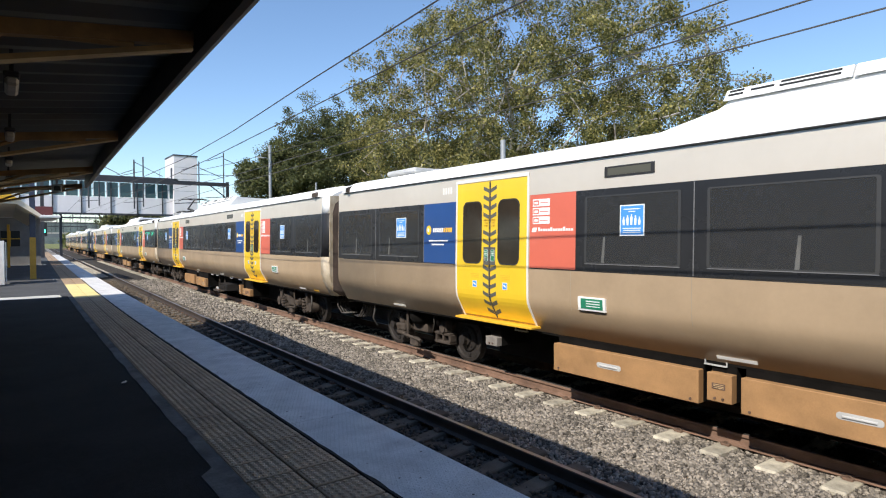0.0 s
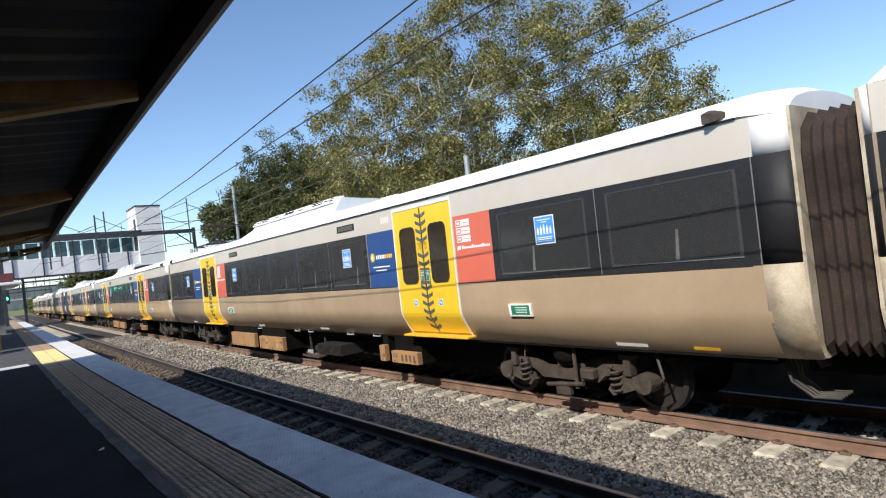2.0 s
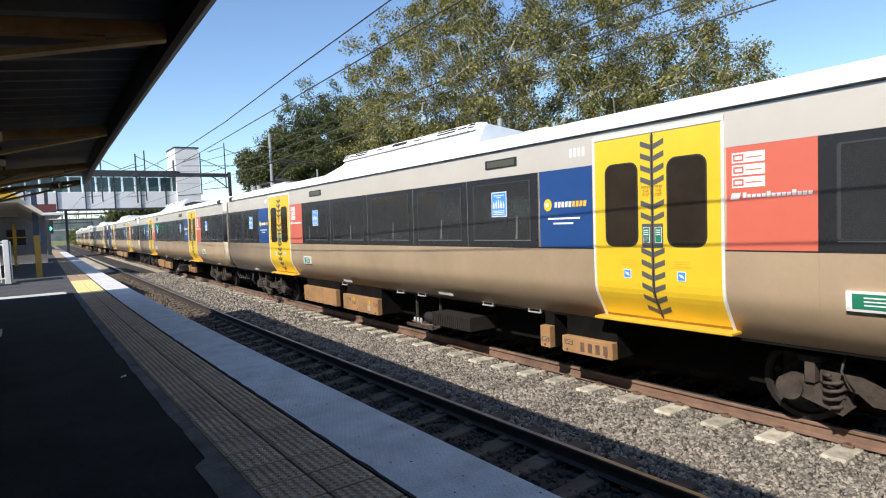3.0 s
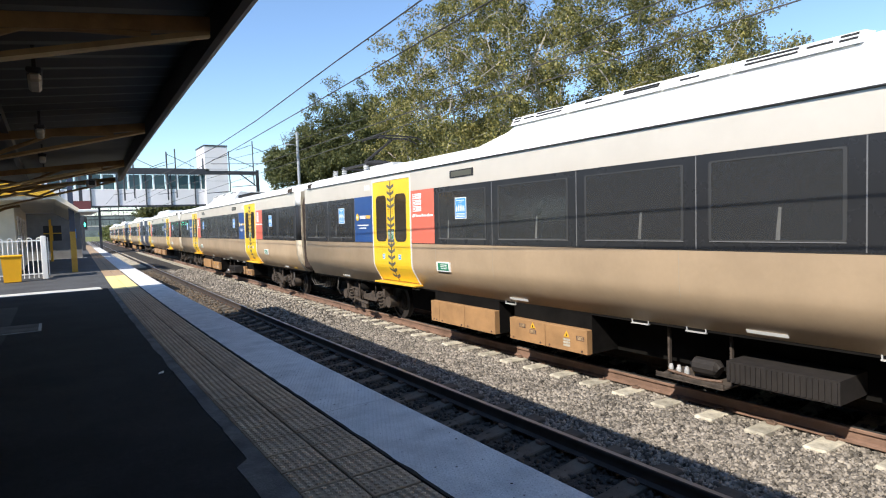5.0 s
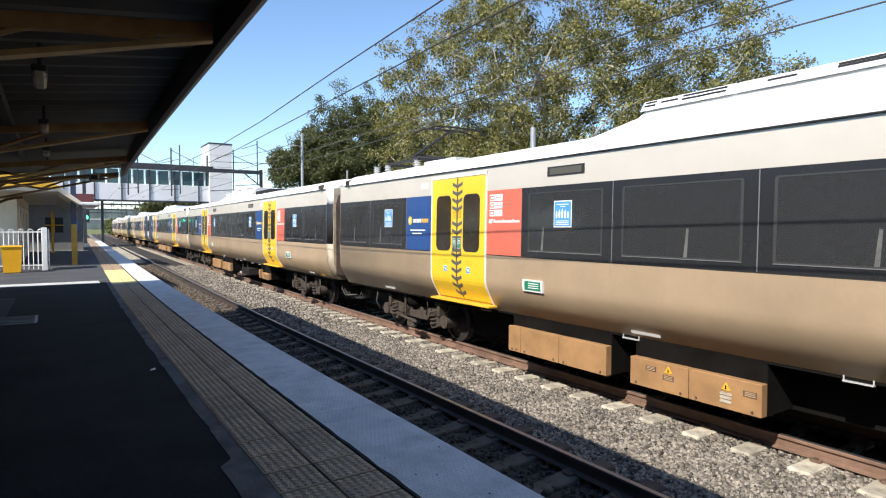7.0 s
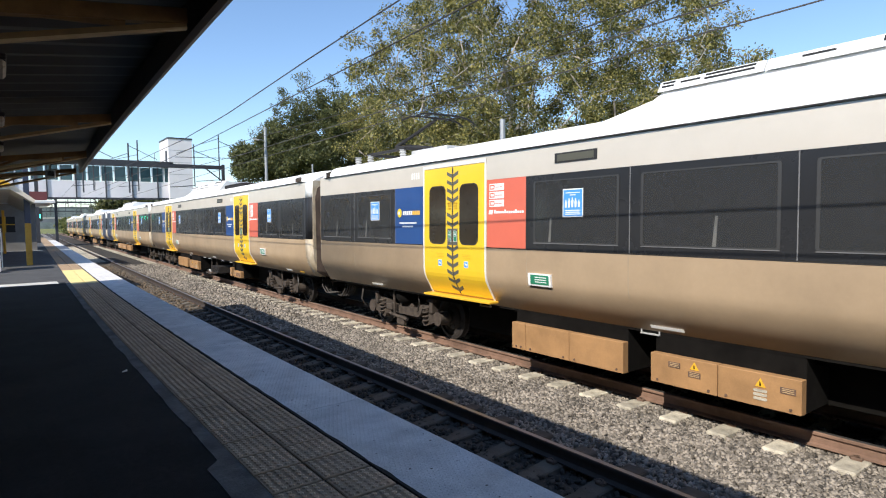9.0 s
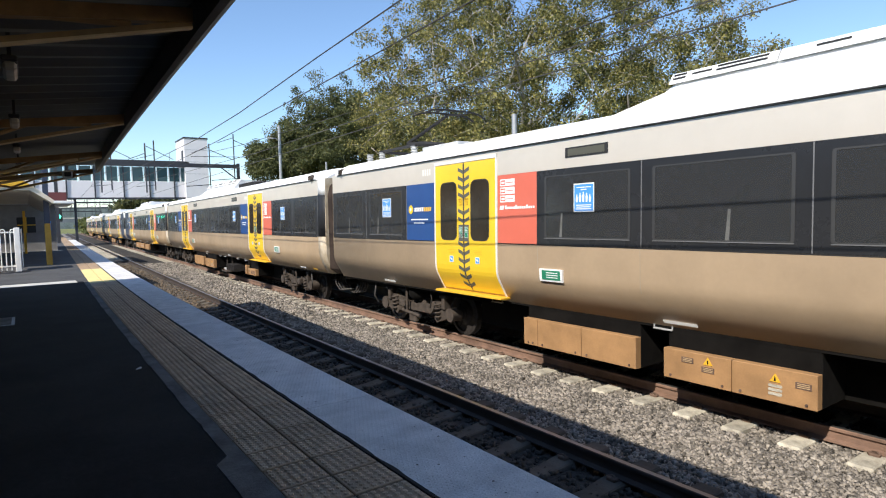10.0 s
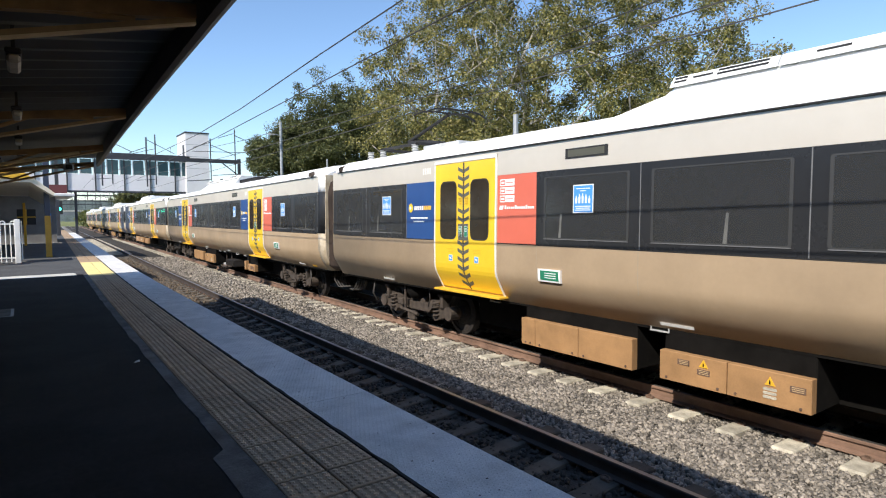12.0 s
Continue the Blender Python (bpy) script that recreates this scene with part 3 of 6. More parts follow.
part("frame", boxes((-0.36, 0.36, -0.45, 0.45, 0.0, 0.006), bevel=0.002), "steel", pit)
part("lid", boxes((-0.32, 0.32, -0.41, 0.41, 0.004, 0.010), bevel=0.002), "border", pit)

# ---- the canopy over the platform ----
CAN_END = 16.6


def cedge(y):
    return 0.94 + 0.022 * max(y, 0) + cur(y)[0]


VALLEY = -1.35


def roof_z(x, e):
    """The sheeting falls from the platform edge to the valley gutter and rises again behind it."""
    v = 2.92 - 0.125 * (e - VALLEY)
    return v + 0.125 * abs(x - VALLEY)


canopy = thing("platform_canopy", "dark steel platform canopy with ochre trusses and sheet roof", "canopy", kind="structure")
cy = [-14, -8, -4, 0, 2, 4, 6, 8, 10, 12, 14, 15.5, CAN_END]
# corrugated sheeting: ribs run across the platform
bm = bmesh.new()
lines = []
n = int((CAN_END + 14) / 0.19)
for k in range(n + 1):
    y = -14 + (CAN_END + 14) * k / n
    dz = 0.028 if k % 2 else 0.0
    e = cedge(y) - 0.01
    lines.append([(x, y, roof_z(x, e) + dz + t) for t, xs in ((0, (e, VALLEY, -5.2)), (0.01, (-5.2, VALLEY, e))) for x in xs])
loft(bm, lines)
part("roof_sheet", bm, "sheet", canopy, "dull green corrugated roof sheeting")
bm = bmesh.new()
loft(bm, [[(cedge(y) - 0.05, y, 2.70), (cedge(y), y, 2.70), (cedge(y) + 0.07, y, 2.76), (cedge(y) + 0.07, y, 2.96), (cedge(y) - 0.05, y, 2.96)] for y in cy])
part("gutter_fascia", bm, "fascia", canopy, "dark gutter and fascia")
for xx in (-0.35, -1.7, -3.1, -4.5):
    bm = bmesh.new()
    zz = roof_z(xx, 1.0) - 0.02
    box(bm, xx - 0.035, xx + 0.035, -14, CAN_END - 0.02, zz - 0.13, zz - 0.01)
    part("purlin", bm, "fascia", canopy)
for ty in (-8.8, -4.5, -0.2, 4.05, 8.3, 12.6, 16.5):
    e = cedge(ty) - 0.10
    bm = bmesh.new()
    top = lambda x: roof_z(x, e) - 0.12
    low = lambda x: 2.69 - 0.25 * (e - VALLEY) + 0.25 * abs(x - VALLEY)
    for xa, xb in ((e, VALLEY), (VALLEY, -5.1)):
        prism(bm, [(xa, top(xa) - 0.09), (xa, top(xa)), (xb, top(xb)), (xb, top(xb) - 0.09)], "y", ty - 0.035, ty + 0.035)
        prism(bm, [(xa, low(xa)), (xa, low(xa) + 0.035), (xb, low(xb) + 0.035), (xb, low(xb))], "y", ty - 0.018, ty + 0.018)
    t = part("truss", bm, "steelbrown", canopy, "ochre painted steel truss")
    # lit lower edge of the truss, painted as a paler strip
    part("truss_flange", prism(bmesh.new(), [(e, low(e) - 0.014), (e, low(e)), (VALLEY, low(VALLEY)), (VALLEY, low(VALLEY) - 0.014)], "y", ty - 0.024, ty + 0.024), "flange", t)
    k, x = 0, e - 0.35
    while x > -4.4:
        x2 = x - 0.62
        z_a, z_b = (low(x) + 0.05, top(x2) - 0.06) if k % 2 == 0 else (top(x) - 0.06, low(x2) + 0.05)
        part("web_bar", rod((x, ty, z_a), (x2, ty, z_b), 0.025, 6), "steelbrown", t)
        x, k = x2, k + 1
for ty in (2.65, 5.3, 7.9, 10.6, 13.4):
    lx = -0.02
    lt = thing("ceiling_light", "white tube light under the canopy roof", "light", "canopy lights", at=pose(lx, ty, 2.53))
    part("body", boxes((-0.05, 0.05, -0.22, 0.22, 0.06, 0.10), bevel=0.01), "fascia", lt)
    part("diffuser", boxes((-0.042, 0.042, -0.2, 0.2, 0.0, 0.062), bevel=0.018), "lens_white", lt)
    for yy in (-0.16, 0.14):
        part("hanger", boxes((-0.012, 0.012, yy, yy + 0.02, 0.10, 0.265)), "fascia", lt)
part("conduit", rod((0.85, 12.4, 2.62), (-1.35, 12.4, 2.12), 0.028, 8), "flange", canopy)
part("conduit", rod((0.95, 15.2, 2.64), (-1.35, 15.2, 2.14), 0.028, 8), "flange", canopy)
cctv = thing("security_camera", "small boxed security camera under the canopy", "camera", at=pose(0.82, 15.0, 2.60))
part("housing", boxes((-0.09, 0.09, -0.12, 0.12, -0.14, 0.02), bevel=0.02), "greywall", cctv)
part("lens", boxes((-0.06, 0.06, -0.125, -0.12, -0.11, -0.01)), "gutter", cctv)
part("bracket", boxes((-0.02, 0.02, -0.02, 0.02, 0.02, 0.2)), "steel", cctv)
for ty in (-8.8, -0.2, 16.5):
    px = -1.35
    po = thing("canopy_post", "ochre steel canopy post with curved brackets", "post", "canopy posts", at=pose(px, ty, 0))
    part("column", boxes((-0.08, 0.08, -0.08, 0.08, 0, 2.45), bevel=0.01), "steelbrown", po)
    for s in (-1, 1):
        pts = [(s * (0.08 + 0.75 * (1 - math.cos(a))), 0, 1.45 + 0.68 * math.sin(a)) for a in (k * math.pi / 16 for k in range(9))]
        part("bracket", tube(bmesh.new(), pts, 0.035, 6), "steelbrown", po)
# unseen walls added to close the platform's back and end against light
solid("wall_back", boxes((-5.35, -5.2, -14, CAN_END, 0, 3.7)), "cream", "unseen cream rear wall added to keep light out", "wall", kind="structure")
solid("wall_south", boxes((-5.2, -1.5, -14.2, -14.0, 0, 3.4)), "cream", "unseen cream end wall added to close the platform", "wall", kind="structure")


# ---- the train: heights above the rail, u runs along the car ----
PITCH = 24.1
SIDE = ((0.905, 1.13), (1.25, 1.322), (1.31, 1.349), (1.37, 1.364), (1.45, 1.37), (1.86, 1.37), (3.33, 1.338))
DOOR_U = (6.45, -5.95)
BOGIE_U = {"long": (9.1, 9.1), "pan": (8.75, 8.45)}
WIN_Z = (1.86, 2.91)


def half(z):
    """Half the car's width at a height."""
    for (z0, w0), (z1, w1) in zip(SIDE, SIDE[1:]):
        if z <= z1:
            return w0 + (w1 - w0) * (max(z, z0) - z0) / (z1 - z0)
    return SIDE[-1][1]


def onside(bm, poly, out, thick, mi=0):
    """A plate of (u, z) points lying against the car's side, proud of it by out."""
    cut = [z for z, _ in SIDE]
    pts = []
    for (u0, z0), (u1, z1) in zip(poly, poly[1:] + poly[:1]):
        pts.append((u0, z0))
        inner = sorted((z for z in cut if min(z0, z1) + 1e-4 < z < max(z0, z1) - 1e-4), reverse=z0 > z1)
        pts += [(u0 + (u1 - u0) * (z - z0) / (z1 - z0), z) for z in inner]
    f = [bm.verts.new((-half(z) - out, u, z)) for u, z in pts]
    b = [bm.verts.new((-half(z) - out + thick, u, z)) for u, z in pts]
    n = len(pts)
    zs = sorted({round(z, 4) for _, z in pts})
    faces = []
    upright = len(poly) == 4 and len({round(z, 4) for _, z in poly}) == 2
    if len(zs) > 2 and upright:
        # strips between the breaks in the side, so that a plate bends with it
        rows = {}
        for v, w, (u, z) in zip(f, b, pts):
            rows.setdefault(round(z, 4), []).append((u, v, w))
        keys = sorted(rows)
        for k0, k1 in zip(keys, keys[1:]):
            r0, r1 = sorted(rows[k0], key=lambda r: r[0]), sorted(rows[k1], key=lambda r: r[0])
            faces.append(bm.faces.new((r0[0][1], r0[-1][1], r1[-1][1], r1[0][1])))
    else:
        faces.append(bm.faces.new(f))
    faces += [bm.faces.new((f[i], f[(i + 1) % n], b[(i + 1) % n], b[i])) for i in range(n)]
    for q in faces:
        q.material_index = mi
    return bm


def rect(u0, u1, z0, z1):
    return [(u0, z0), (u1, z0), (u1, z1), (u0, z1)]


def plate(u0, u1, z0, z1, out, thick=None):
    bm = onside(bmesh.new(), rect(u0, u1, z0, z1), out, thick or out + 0.01)
    bmesh.ops.recalc_face_normals(bm, faces=bm.faces[:])
    return bm


def closed(bm):
    bmesh.ops.recalc_face_normals(bm, faces=bm.faces[:])
    return bm


def ring(bm, outer, inner, out, thick):
    """A flat frame between two outlines of equal count."""
    n = len(outer)
    a = [bm.verts.new((-half(z) - out, u, z)) for u, z in outer]
    b = [bm.verts.new((-half(z) - out, u, z)) for u, z in inner]
    c = [bm.verts.new((-half(z) - out + thick, u, z)) for u, z in outer]
    d = [bm.verts.new((-half(z) - out + thick, u, z)) for u, z in inner]
    for i in range(n):
        j = (i + 1) % n
        bm.faces.new((a[i], a[j], b[j], b[i]))
        bm.faces.new((a[i], c[i], c[j], a[j]))
        bm.faces.new((b[i], b[j], d[j], d[i]))
    return closed(bm)


def body_section(k=1.0):
    pts = [(-w * k, z) for z, w in SIDE] + [(w * k, z) for z, w in reversed(SIDE)]
    return pts


ROOF = ((1.366, 3.322), (1.355, 3.40), (1.29, 3.475), (1.12, 3.55), (0.8, 3.61), (0.4, 3.65), (0.0, 3.66))


def roof_section(k=1.0, dz=0.0):
    return [(-x * k, z + dz) for x, z in ROOF] + [(x * k, z + dz) for x, z in ROOF[-2::-1]]


def end_piece(z_list, sign, tops=None):
    """A moulded car end: sides drawn in towards the gangway."""
    bm = bmesh.new()
    secs = []
    for u, k in ((11.62, 1.002), (11.68, 0.995), (11.72, 0.98), (11.745, 0.955)) if sign > 0 else ((11.48, 1.002), (11.68, 0.998), (11.78, 0.982), (11.82, 0.957)):
        pts = [(-half(z) * k, z) for z in z_list] + [(half(z) * k, z) for z in reversed(z_list)]
        secs.append([(x, sign * u, z) for x, z in pts])
    loft(bm, secs)
    for f in bm.faces:
        f.smooth = len(f.verts) == 4
    return bm


def add_window(car, m, u0, u1, sticker=None, seat=0.4):
    w = part("window", plate(u0 + 0.002, u1 - 0.002, WIN_Z[0], WIN_Z[1], 0.006), "band", car, at=m)
    a, b, c, d = u0 + 0.19, u1 - 0.19, WIN_Z[0] + 0.11, WIN_Z[1] - 0.10
    pane = onside(bmesh.new(), rounded(a, b, c, d, 0.018, 2), 0.009, 0.004)
    part("pane", closed(pane), "glass", w)
    part("window_seal", ring(bmesh.new(), rounded(a - 0.035, b + 0.035, c - 0.016, d + 0.018, 0.03, 2), rounded(a, b, c, d, 0.018, 2), 0.0115, 0.006), "seal", w)
    part("window_sill", plate(a - 0.03, b + 0.03, c - 0.026, c - 0.016, 0.0135, 0.008), "trimgrey", w)
    part("joint_strip", plate(u0 - 0.006, u0 + 0.006, WIN_Z[0], WIN_Z[1], 0.0085, 0.006), "trimgrey", w)
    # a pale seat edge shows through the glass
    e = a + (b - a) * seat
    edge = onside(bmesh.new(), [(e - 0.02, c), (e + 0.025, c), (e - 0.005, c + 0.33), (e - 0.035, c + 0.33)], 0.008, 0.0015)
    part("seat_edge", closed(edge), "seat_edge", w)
    if sticker is not None:
        z0, z1 = 2.31, 2.69
        st = part("priority_sticker", plate(sticker - 0.175, sticker + 0.175, z0, z1, 0.0125, 0.003), "white", car, "blue and white priority seating sticker", at=m)
        part("blue_field", plate(sticker - 0.16, sticker + 0.16, z0 + 0.015, z1 - 0.015, 0.0145, 0.002), "signblue", st)
        for k in range(5):
            c0, top = sticker - 0.125 + 0.056 * k, 2.44 + (0.10, 0.12, 0.135, 0.125, 0.105)[k]
            part("figure", closed(onside(bmesh.new(), [(c0 + 0.004, 2.44), (c0 + 0.03, 2.44), (c0 + 0.036, top - 0.045), (c0 + 0.026, top - 0.03), (c0 + 0.024, top), (c0 + 0.010, top), (c0 + 0.008, top - 0.03), (c0 - 0.002, top - 0.045)], 0.0165, 0.002)), "white", st)
        for zz, ww in ((2.345, 0.13), (2.37, 0.12), (2.395, 0.13), (2.60, 0.05), (2.63, 0.12)):
            part("text_line", plate(sticker - ww, sticker + ww, zz, zz + 0.012, 0.0165, 0.002), "white", st)
    return w


def lettering(body, size, material):
    """Flat letters of the built-in font as one mesh."""
    cu = bpy.data.curves.new("lettering", "FONT")
    cu.body, cu.size, cu.align_x, cu.align_y, cu.extrude = body, size, "CENTER", "CENTER", 0.0008
    ob = bpy.data.objects.new("lettering", cu)
    me = bpy.data.meshes.new_from_object(ob)
    bpy.data.objects.remove(ob)
    me.materials.clear()
    me.materials.append(M[material])
    return me


STEP_TEXT = lettering("MIND\nTHE\nSTEP", 0.045, "dullochre")


def add_door(car, m, uc):
    """A pair of sliding leaves with round-cornered windows and a leaf-like row of chevrons."""
    z0, z1, hw = 1.02, 3.19, 0.83
    fr = bmesh.new()
    for a, b in ((-hw - 0.034, -hw), (hw, hw + 0.034)):
        onside(fr, rect(uc + a, uc + b, 0.985, 3.25), 0.014, 0.03)
    onside(fr, rect(uc - hw - 0.034, uc + hw + 0.034, 3.20, 3.25), 0.016, 0.03)
    part("door_seal", plate(uc - 0.016, uc + 0.016, z0, z1, 0.005, 0.01), "gutter", car, "black rubber seal between the leaves", at=m)
    part("door_frame", closed(fr), "cantrail_pale", car, at=m)
    st = bmesh.new()
    box(st, -1.36, -1.10, uc - hw - 0.08, uc + hw + 0.08, 0.95, 0.985, 0.006)
    part("door_step", st, "ochre", car, "yellow edged door step", at=m)
    for s in (1, -1):
        a, b = (uc + 0.012, uc + hw) if s > 0 else (uc - hw, uc - 0.012)
        leaf = bmesh.new()
        onside(leaf, rect(a, b, z0, z1), 0.008, 0.02)
        dl = part("door", closed(leaf), "yellow", car, at=m)
        wa, wb = (uc + 0.21, uc + 0.655) if s > 0 else (uc - 0.655, uc - 0.21)
        wp = rounded(wa, wb, 1.90, 2.87, 0.10, 5)
        part("door_window", closed(onside(bmesh.new(), wp, 0.012, 0.006)), "doorglass", dl)
        part("window_seal", ring(bmesh.new(), rounded(wa - 0.018, wb + 0.018, 1.882, 2.888, 0.115, 5), wp, 0.014, 0.008), "gutter", dl)
        ch = bmesh.new()
        for k in range(15):
            zz = 1.07 + 0.138 * k
            if k in (6, 7, 10):
                continue
            ua, ub = uc + s * 0.012, uc + s * 0.155
            pts = [(ua, zz), (ub, zz + 0.055), (ub, zz + 0.115), (ua, zz + 0.06)]
            onside(ch, pts if s > 0 else pts[::-1], 0.0115, 0.003)
        onside(ch, rect(uc + 0.012 if s > 0 else uc - 0.02, uc + 0.02 if s > 0 else uc - 0.012, z0 + 0.02, z1 - 0.02), 0.0105, 0.003)
        pl = rect(uc + 0.012, uc + 0.14, 1.87, 2.15) if s > 0 else rect(uc - 0.14, uc - 0.012, 1.87, 2.15)
        onside(ch, pl, 0.0125, 0.003)
        part("chevron_stripes", closed(ch), "doorgrey", dl)
        part("step_warning", STEP_TEXT, None, dl, "small dark lettering on the yellow door", at=pose(-half(2.5) - 0.0125, uc + s * 0.083, 2.53, 90, 0, -90))
        gp = bmesh.new()
        c0 = uc + s * 0.08
        onside(gp, rect(c0 - 0.045, c0 + 0.045, 1.93, 2.11), 0.0150, 0.003, 0)
        onside(gp, rect(c0 - 0.039, c0 + 0.039, 1.935, 2.105), 0.0165, 0.003, 1)
        for q in range(3):
            onside(gp, rect(c0 - 0.028, c0 + 0.028, 2.02 + 0.025 * q, 2.03 + 0.025 * q), 0.018, 0.003, 0)
        part("door_release_label", closed(gp), ["white", "signgreen"], dl, "green and white door release label")
        if s > 0:
            bt = bmesh.new()
            prism(bt, [(c0 + 0.03 * math.cos(t), 1.97 + 0.03 * math.sin(t)) for t in (k * math.pi / 6 for k in range(12))], "x", -1.40, -1.36)
            part("door_button", bt, "silver", dl)
        sg = bmesh.new()
        c1 = uc + s * 0.36
        onside(sg, rect(c1 - 0.055, c1 + 0.055, 1.50, 1.61), 0.0115, 0.003, 0)
        onside(sg, rect(c1 - 0.045, c1 + 0.045, 1.51, 1.60), 0.013, 0.003, 1)
        onside(sg, [(c1 - 0.03, 1.53), (c1 + 0.02, 1.55), (c1 + 0.035, 1.58), (c1 - 0.02, 1.565)], 0.0145, 0.003, 0)
        part("guide_sticker", closed(sg), ["white", "signblue"], dl, "small blue and white door sticker")
        cp = bmesh.new()
        onside(cp, rect(c1 - 0.13, c1 + 0.13, 1.645, 1.74), 0.0105, 0.002, 0)
        for q in range(3):
            onside(cp, rect(c1 - 0.11, c1 + 0.08 + 0.01 * q, 1.66 + 0.026 * q, 1.668 + 0.026 * q), 0.012, 0.002, 1)
        part("caution_label", closed(cp), ["yellow", "ochre"], dl, "yellow caution label")


def add_panels(car, m, uc):
    """The blue and the coral panel on either side of a door."""
    b0, b1 = uc + 0.885, uc + 1.83
    bp = part("blue_panel", plate(b0, b1, WIN_Z[0], WIN_Z[1], 0.007), "blue", car, "blue panel with white and orange lettering bars", at=m)
    cu = b1 - 0.16
    disc = [(cu + 0.075 * math.cos(t), 2.44 + 0.085 * math.sin(t)) for t in (k * math.pi / 8 for k in range(16))]
    part("emblem", closed(onside(bmesh.new(), disc, 0.0095, 0.003)), "yellow", bp)
    part("emblem_swoosh", closed(onside(bmesh.new(), [(cu + 0.03 * math.cos(t) + 0.012, 2.44 + 0.035 * math.sin(t)) for t in (k * math.pi / 4 for k in range(8))], 0.0115, 0.002)), "white", bp)
    # word bars: slanted strokes in white, then orange; lines of small print below
    for k in range(9):
        u = cu - 0.125 - 0.064 * k
        part("letter_bar", closed(onside(bmesh.new(), [(u, 2.40), (u - 0.046, 2.40), (u - 0.054, 2.475), (u - 0.008, 2.475)], 0.0095, 0.003)), "white" if k < 5 else "orange", bp)
    part("text_line", plate(b1 - 0.74, b1 - 0.16, 2.238, 2.262, 0.0095, 0.003), "white", bp)
    part("text_line", plate(b1 - 0.62, b1 - 0.26, 2.172, 2.196, 0.0095, 0.003), "white", bp)
    r0, r1 = uc - 0.885 - 0.86, uc - 0.885
    rp = part("coral_panel", plate(r0, r1, WIN_Z[0], WIN_Z[1], 0.007), "red", car, "coral red panel with white pictogram boxes", at=m)
    for k in range(3):
        z = 2.49 + 0.125 * k
        part("pictogram_box", plate(r1 - 0.39, r1 - 0.06, z, z + 0.105, 0.0095, 0.003), "white", rp)
        part("pictogram_mark", ring(bmesh.new(), rect(r1 - 0.18, r1 - 0.075, z + 0.018, z + 0.088), rect(r1 - 0.165, r1 - 0.09, z + 0.035, z + 0.07), 0.0115, 0.002), "red", rp)
        part("text_line", plate(r1 - 0.36, r1 - 0.20, z + 0.045, z + 0.055, 0.0115, 0.002), "red", rp)
    part("emblem", closed(onside(bmesh.new(), [(r1 - 0.04, 2.375), (r1 - 0.13, 2.375), (r1 - 0.15, 2.44), (r1 - 0.06, 2.44)], 0.0095, 0.003)), "white", rp)
    for k in range(14):
        u = r1 - 0.17 - 0.047 * k
        part("letter_bar", plate(u - 0.036, u, 2.385, 2.42 if k % 5 else 2.44, 0.0095, 0.003), "white", rp)


def add_wheelset(bogie, v):
    """Two disc-faced wheels on an axle, free to turn about it."""
    bm = bmesh.new()
    for s in (-1, 1):
        prof = ((0.44, 0.49), (0.42, 0.50), (0.42, 0.60), (0.36, 0.61), (0.34, 0.575), (0.24, 0.565), (0.22, 0.60), (0.13, 0.62), (0.12, 0.66), (0.0, 0.66))
        rings = [[bm.verts.new((s * x, r * math.cos(t), r * math.sin(t))) for t in (2 * math.pi * k / 24 for k in range(24))] for r, x in prof[:-1]]
        for a, b in zip(rings, rings[1:]):
            for k in range(24):
                bm.faces.new((a[k], a[(k + 1) % 24], b[(k + 1) % 24], b[k]))
        bm.faces.new(rings[-1])
        for k in range(8):
            t = 2 * math.pi * k / 8
            box(bm, s * 0.60, s * 0.625, 0.17 * math.cos(t) - 0.018, 0.17 * math.cos(t) + 0.018, 0.17 * math.sin(t) - 0.018, 0.17 * math.sin(t) + 0.018)
        for t in (0.4, 2.5, 4.6):
            box(bm, s * 0.575, s * 0.59, 0.29 * math.cos(t) - 0.03, 0.29 * math.cos(t) + 0.03, 0.29 * math.sin(t) - 0.03, 0.29 * math.sin(t) + 0.03)
    tube(bm, [(-0.75, 0, 0), (0.75, 0, 0)], 0.085, 12)
    return part("wheelset", closed(bm), "wheel", bogie, at=pose(0, v, 0.42))


def spring_bm(x, v, z0, z1, r=0.085, turns=4):
    bm = bmesh.new()
    pts = [(x + r * math.cos(t), v + r * math.sin(t), z0 + (z1 - z0) * t / (2 * math.pi * turns)) for t in (k * math.pi / 4 for k in range(8 * turns + 1))]
    return tube(bm, pts, 0.021, 5)


